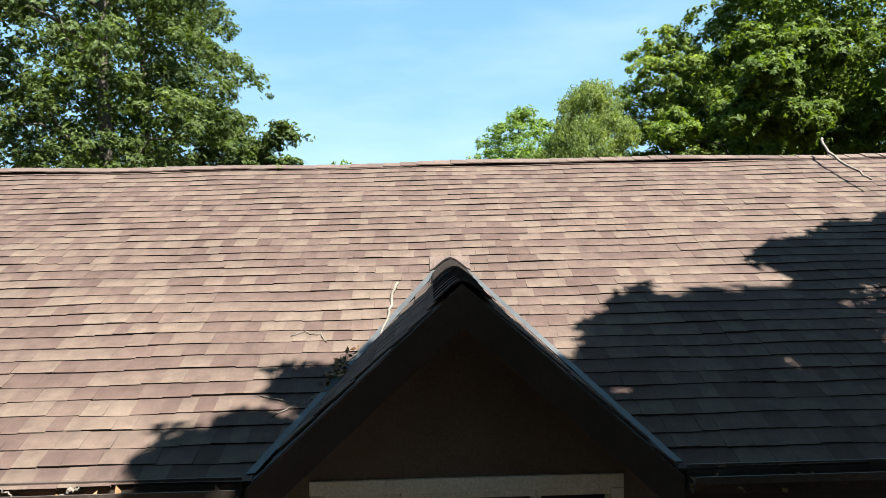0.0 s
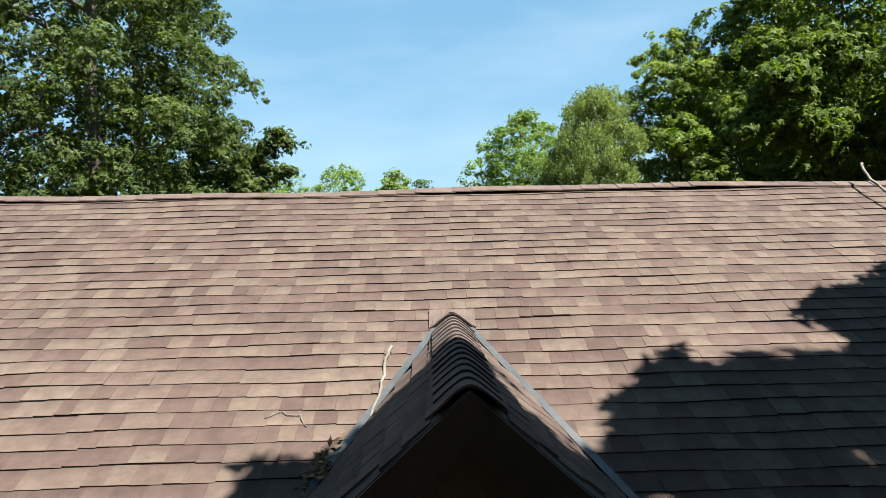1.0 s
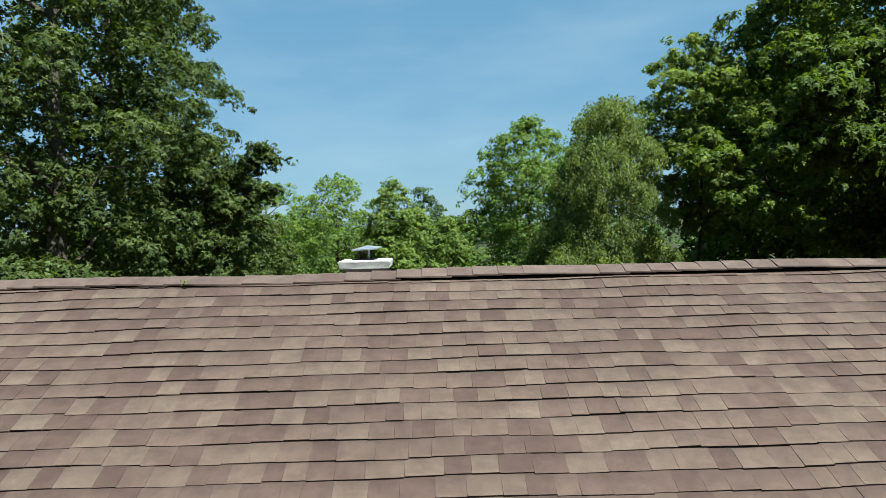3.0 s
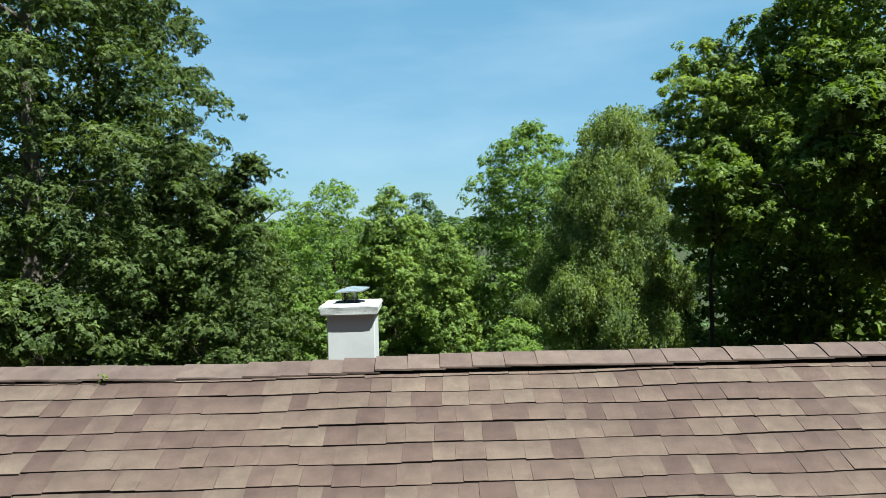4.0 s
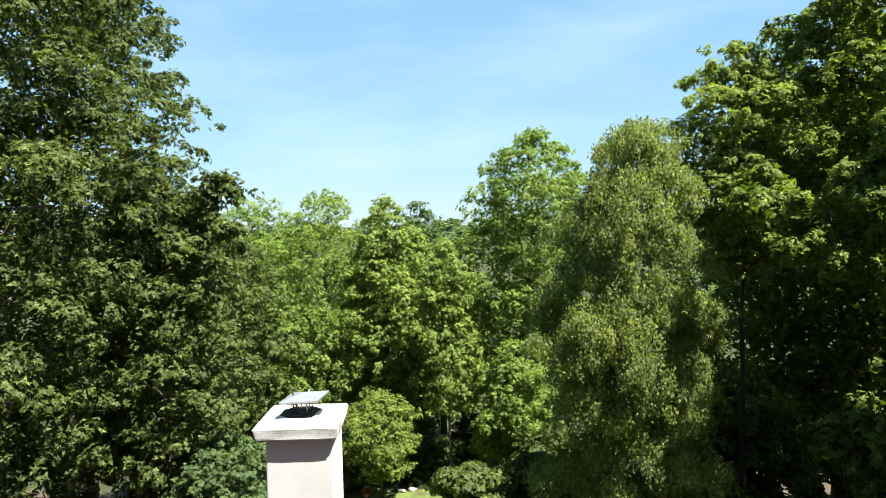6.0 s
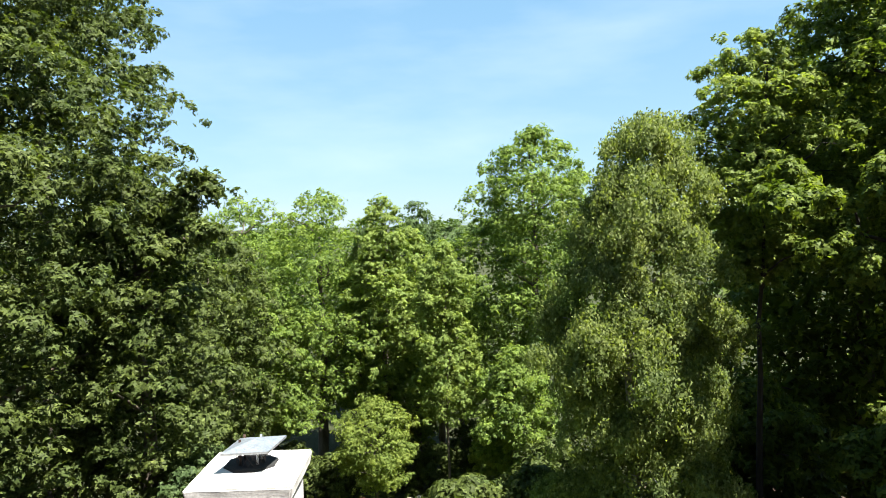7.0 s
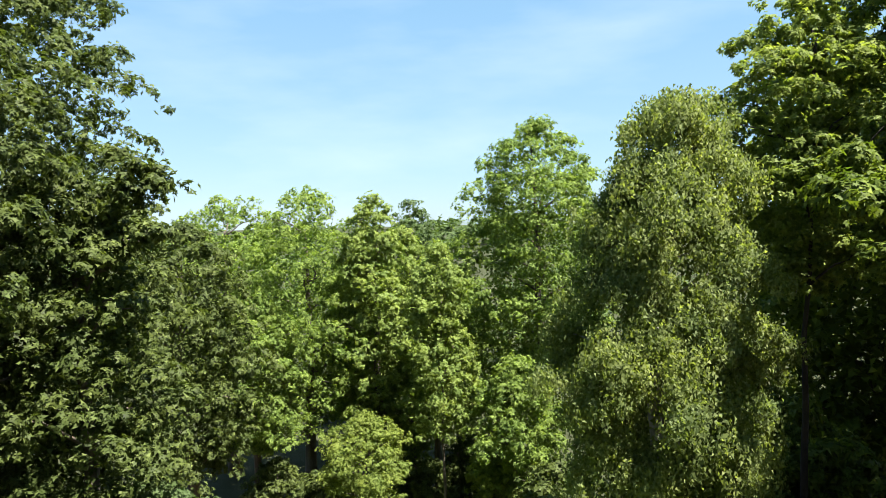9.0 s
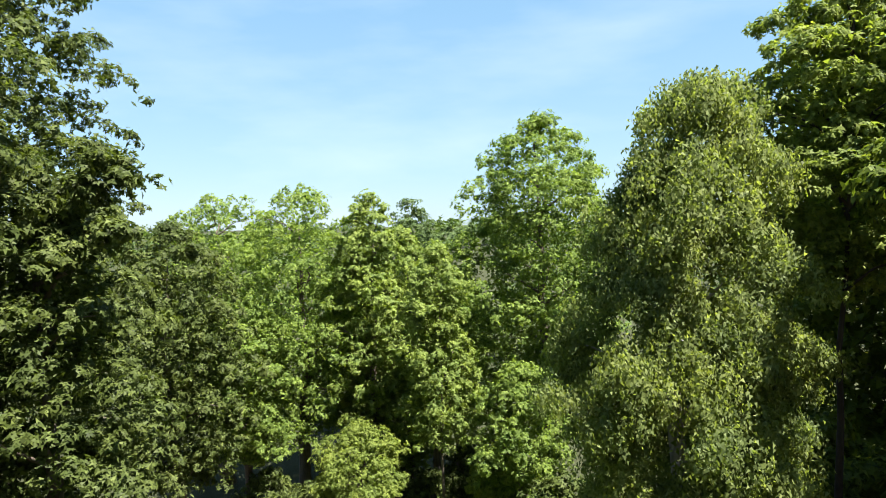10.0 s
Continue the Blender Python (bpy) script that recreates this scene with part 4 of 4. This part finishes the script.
def on_roof(x, y, up=0.02):
    return (x, y, roof_z(y) + up)


stick("fallen_branch", "bleached bare fallen branch lying over the ridge", [(4.66, 7.99, 4.93), (4.62, 7.93, 4.86), (4.57, 7.57, 4.65), (4.6, 7.2, 4.47), (4.6, 7.0, 4.38)], 0.017, 0.011)
stick("fallen_twig", "pale crooked dead twig beside the dormer", [on_roof(-0.26, 5.36, 0.07), on_roof(-0.3, 5.3, 0.05), on_roof(-0.305, 5.13), on_roof(-0.325, 4.95, 0.03), on_roof(-0.385, 4.69, 0.03), on_roof(-0.45, 4.5, 0.03)], 0.013, 0.007)
stick("fallen_twig", "thin brown twig on the shingles", [on_roof(-1.07, 4.18), on_roof(-0.92, 4.12), on_roof(-0.78, 4.13), on_roof(-0.64, 4.2)], 0.004, 0.005)
stick("fallen_twig", "thin brown twig on the shingles", [on_roof(-0.96, 4.0), on_roof(-0.8, 4.1), on_roof(-0.64, 4.24)], 0.004, 0.005)
stick("fallen_twig", "thin curved brown twig on the shingles", [on_roof(-0.997, 4.785), on_roof(-0.9, 4.83), on_roof(-0.8, 4.8), on_roof(-0.735, 4.71)], 0.003, 0.004)
stick("fallen_twig", "short pale broken stick lying in the gutter", [(-1.92, 3.47, 2.65), (-1.88, 3.475, 2.676), (-1.836, 3.48, 2.702)], 0.009, 0.012)
stick("fallen_twig", "thin pale twig lying in the gutter", [(-2.24, 3.48, 2.7), (-2.21, 3.48, 2.68), (-2.17, 3.478, 2.66)], 0.003, 0.005)
rng = np.random.default_rng(9)
k = 70
yy = rng.normal(4.38, 0.07, k)
xx = DX - (DZ - roof_z(4.4)) / DSLOPE - 0.05 + (yy - 4.38) * 0.45 + rng.normal(0, 0.025, k)
p = np.stack([xx, yy, [roof_z(v) + 0.03 for v in yy] + rng.uniform(0, 0.05, k)], 1)
q = leaf_quads(rng, p, unit(rng.normal(size=p.shape) * (1, 1, 0.5)), unit(np.array([0, 0, 1.0]) + rng.normal(size=p.shape) * 0.6), 0.055, 0.25)
tagged(put("leaf_litter", quads_mesh("leaf_litter", q), DEAD), "clump of brown dead leaves caught in the valley", "leaf litter", kind="stuff")

rng = np.random.default_rng(15)
p = np.array([-1.75, 7.97, 4.723]) + rng.normal(size=(14, 3)) * (0.014, 0.008, 0.008)
q = leaf_quads(rng, p, unit(rng.normal(size=p.shape) + (0, -0.4, 0.6)), unit(rng.normal(size=p.shape) + (0, -0.5, 0.6)), 0.02, 0.35)
tagged(put("weed", quads_mesh("weed", q), YOUNG), "tiny green weed sprouting under the ridge shingles", "weed")

# ---- small things on the lawn ----
WHITE_METAL = surface("white_painted_metal", [(0.3, (0.488, 0.488, 0.481)), (0.7, (0.592, 0.592, 0.585))], 6, 50, 0.4)
ornament = thing("garden_ornament", "curled white metal garden ornament on the lawn", "garden ornament", (-5.0, 22.3, float(ground_z(-5.0, 22.3))))
turn = np.linspace(0, 1, 22)
curl = np.stack([0.17 * np.sin(turn * 5.2), 0.05 * np.cos(turn * 5.2), 0.14 + 0.38 * turn + 0.08 * np.sin(turn * 9)], 1)
put("curl", tubes_mesh("curl", [(curl, 0.024 * (1.05 - turn * 0.75))], 8), WHITE_METAL).parent = ornament
put("stem", tubes_mesh("stem", [(np.array([[0, 0.05, -0.1], [0.01, 0.05, 0.08], [0, 0.05, 0.16]]), np.array([0.02, 0.018, 0.018]))], 8), WHITE_METAL).parent = ornament
TERRACOTTA = surface("terracotta", [(0.3, (0.222, 0.081, 0.044)), (0.7, (0.311, 0.133, 0.074))], 6, 50, 0.85)
STONE = surface("pale_field_stone", [(0.3, (0.144, 0.130, 0.116)), (0.7, (0.231, 0.212, 0.192))], 5, 30, 0.9)
pot = bmesh.new()
rings = [(0.0, 0.16), (0.34, 0.24), (0.34, 0.275), (0.42, 0.28), (0.42, 0.245), (0.05, 0.14)]
rows = [[pot.verts.new((r * math.cos(a), r * math.sin(a), z)) for a in [k * math.pi / 9 for k in range(18)]] for z, r in rings]
for a, b in zip(rows, rows[1:]):
    for k in range(18):
        pot.faces.new((a[k], a[(k + 1) % 18], b[(k + 1) % 18], b[k]))
pot.faces.new(rows[0][::-1])
pot.faces.new(rows[-1])
px, py = -3.35, 40.9
po = tagged(part("flower_pot", pot, TERRACOTTA), "terracotta flower pot lying on its side on the lawn", "flower pot")
po.matrix_world = pose(px, py, float(ground_z(px, py)) + 0.26, 82, 0, 25)
rng = np.random.default_rng(21)
for k in range(9):
    bm = bmesh.new()
    bmesh.ops.create_icosphere(bm, subdivisions=2, radius=1)
    sz = rng.uniform(0.09, 0.2)
    off = Vector(rng.uniform(-9, 9, 3))
    for v in bm.verts:
        v.co *= (1 + 0.35 * noise.noise(v.co * 1.3 + off)) * sz
        v.co.z *= 0.6
    sx, sy = -2.9 + 0.32 * k + rng.uniform(-0.1, 0.1), 41.4 + rng.uniform(-0.25, 0.25)
    o = tagged(part("stone", bm, STONE), "pale rounded field stone edging the lawn", "stone", "stones edging the lawn")
    o.matrix_world = pose(sx, sy, float(ground_z(sx, sy)) + sz * 0.25, 0, 0, rng.uniform(0, 360))

# ---- ridge caps and shingles ----
def crest(y, slope, soft=0.045):
    """How far a folded shingle has dropped at y beside its ridge: a rounded fold."""
    return slope * (math.hypot(y, soft) - soft)


def cap_mesh(half, slope, length, thick=0.012, lift=0.006):
    """A shingle folded over a ridge; its length along x, butt end at x = 0."""
    ys = [half * t for t in (-1, -0.66, -0.38, -0.2, -0.08, 0.08, 0.2, 0.38, 0.66, 1)]
    vs, fs, mats = [], [], []
    for x, up in ((0.0, lift), (length, 0.0)):
        for t in (thick, 0.0):
            vs += [(x, y, up + t - crest(y, slope)) for y in ys]
    k = len(ys)
    for i in range(k - 1):
        fs += [(i, i + 1, 2 * k + i + 1, 2 * k + i), (k + i + 1, k + i, 3 * k + i, 3 * k + i + 1), (i + 1, i, k + i, k + i + 1)]
        mats += [0, 0, 1]
    fs += [(0, 2 * k, 3 * k, k), (k - 1, 2 * k - 1, 4 * k - 1, 3 * k - 1)]
    me = bpy.data.meshes.new("ridge_cap")
    me.from_pydata(vs, [], fs)
    me.materials.append(CAP_SHINGLE)
    # dark butt faces put the shadow line under each cap into the colour
    me.materials.append(EDGE)
    me.polygons.foreach_set("material_index", mats + [0, 0])
    return me


RIDGE_CAP = cap_mesh(0.155, SLOPE * 0.95, 0.23, 0.011)
rng = np.random.default_rng(3)
x = HX0
while x < HX1 - 0.2:
    o = new("ridge_cap", RIDGE_CAP)
    o.parent = roof
    sag = 0.012 * math.sin(x * 0.9) + 0.008 * math.sin(x * 2.3 + 1) + rng.uniform(-0.003, 0.003)
    o.matrix_basis = pose(x, RIDGE_Y, RIDGE_Z + 0.016 + sag, rng.uniform(-1.5, 1.5), rng.uniform(-0.4, 0.4), rng.uniform(-0.8, 0.8))
    x += 0.197
DORMER_CAP = cap_mesh(0.15, DSLOPE * 1.05, 0.19, 0.012, 0.016)
y = DFRONT - 0.01
while y < DBACK - 0.05:
    o = new("ridge_cap", DORMER_CAP)
    o.parent = dormer
    o.matrix_basis = Matrix.Translation(Vector((DX, y, DZ - 0.004)) - dormer.location) @ pose(0, 0, 0, rng.uniform(-1, 1), rng.uniform(-0.5, 0.5), 90 + rng.uniform(-1, 1))
    y += 0.143
# the shingle that covers the end of the dormer's ridge
bm = bmesh.new()
ya, yb = DBACK - 0.21, DBACK + 0.02
rows = []
for down in (0.0, 0.012):
    for y, rise in ((ya, 1.0), ((ya + yb) / 2, 0.45), (yb, 0.0)):
        rows.append([bm.verts.new((DX + x, y, roof_z(y) + 0.026 - down + rise * max(0.0, DZ + 0.012 - crest(x, DSLOPE) - roof_z(y)))) for x in [0.17 * (k / 5 - 1) for k in range(11)]])
for a, b in ((0, 1), (1, 2), (4, 3), (5, 4), (3, 0)):
    for k in range(10):
        f = bm.faces.new((rows[a][k], rows[a][k + 1], rows[b][k + 1], rows[b][k]))
        f.material_index = 1 if (a, b) == (3, 0) else 0
apron = part("ridge_cap", bm, CAP_SHINGLE, dormer)
apron.data.materials.append(EDGE)
aW = math.hypot(DHALF, DZ - 2.685)
above = lambda p: p.z > roof_z(p.y) - 0.03
lay_shingles(dormer, (DX - DHALF, DBACK, 2.685), (0, -1, 0), (DHALF, 0, DZ - 2.685), DBACK - DFRONT, aW, 41, lambda p: True, 150, keep=above)
lay_shingles(dormer, (DX + DHALF, DFRONT, 2.685), (0, 1, 0), (-DHALF, 0, DZ - 2.685), DBACK - DFRONT, aW, 42, lambda p: True, 150, keep=above)
run = math.hypot(RIDGE_Y - EAVE_Y, RIDGE_Z - roof_z(EAVE_Y))
lay_shingles(roof, (HX0, EAVE_Y - 0.015, roof_z(EAVE_Y) - 0.007), (1, 0, 0), (0, 1, SLOPE), HX1 - HX0, run + 0.05, 43, lambda p: abs(p.x) < 1.25 and p.y > 5.0,
             keep=lambda p: p.y > DBACK or abs(p.x - DX) > (DZ - p.z) / DSLOPE - 0.1)
lay_shingles(roof, (HX1, BACK_Y + 0.015, roof_z(BACK_Y) - 0.007), (-1, 0, 0), (0, -1, SLOPE), HX1 - HX0, run + 0.05, 44)
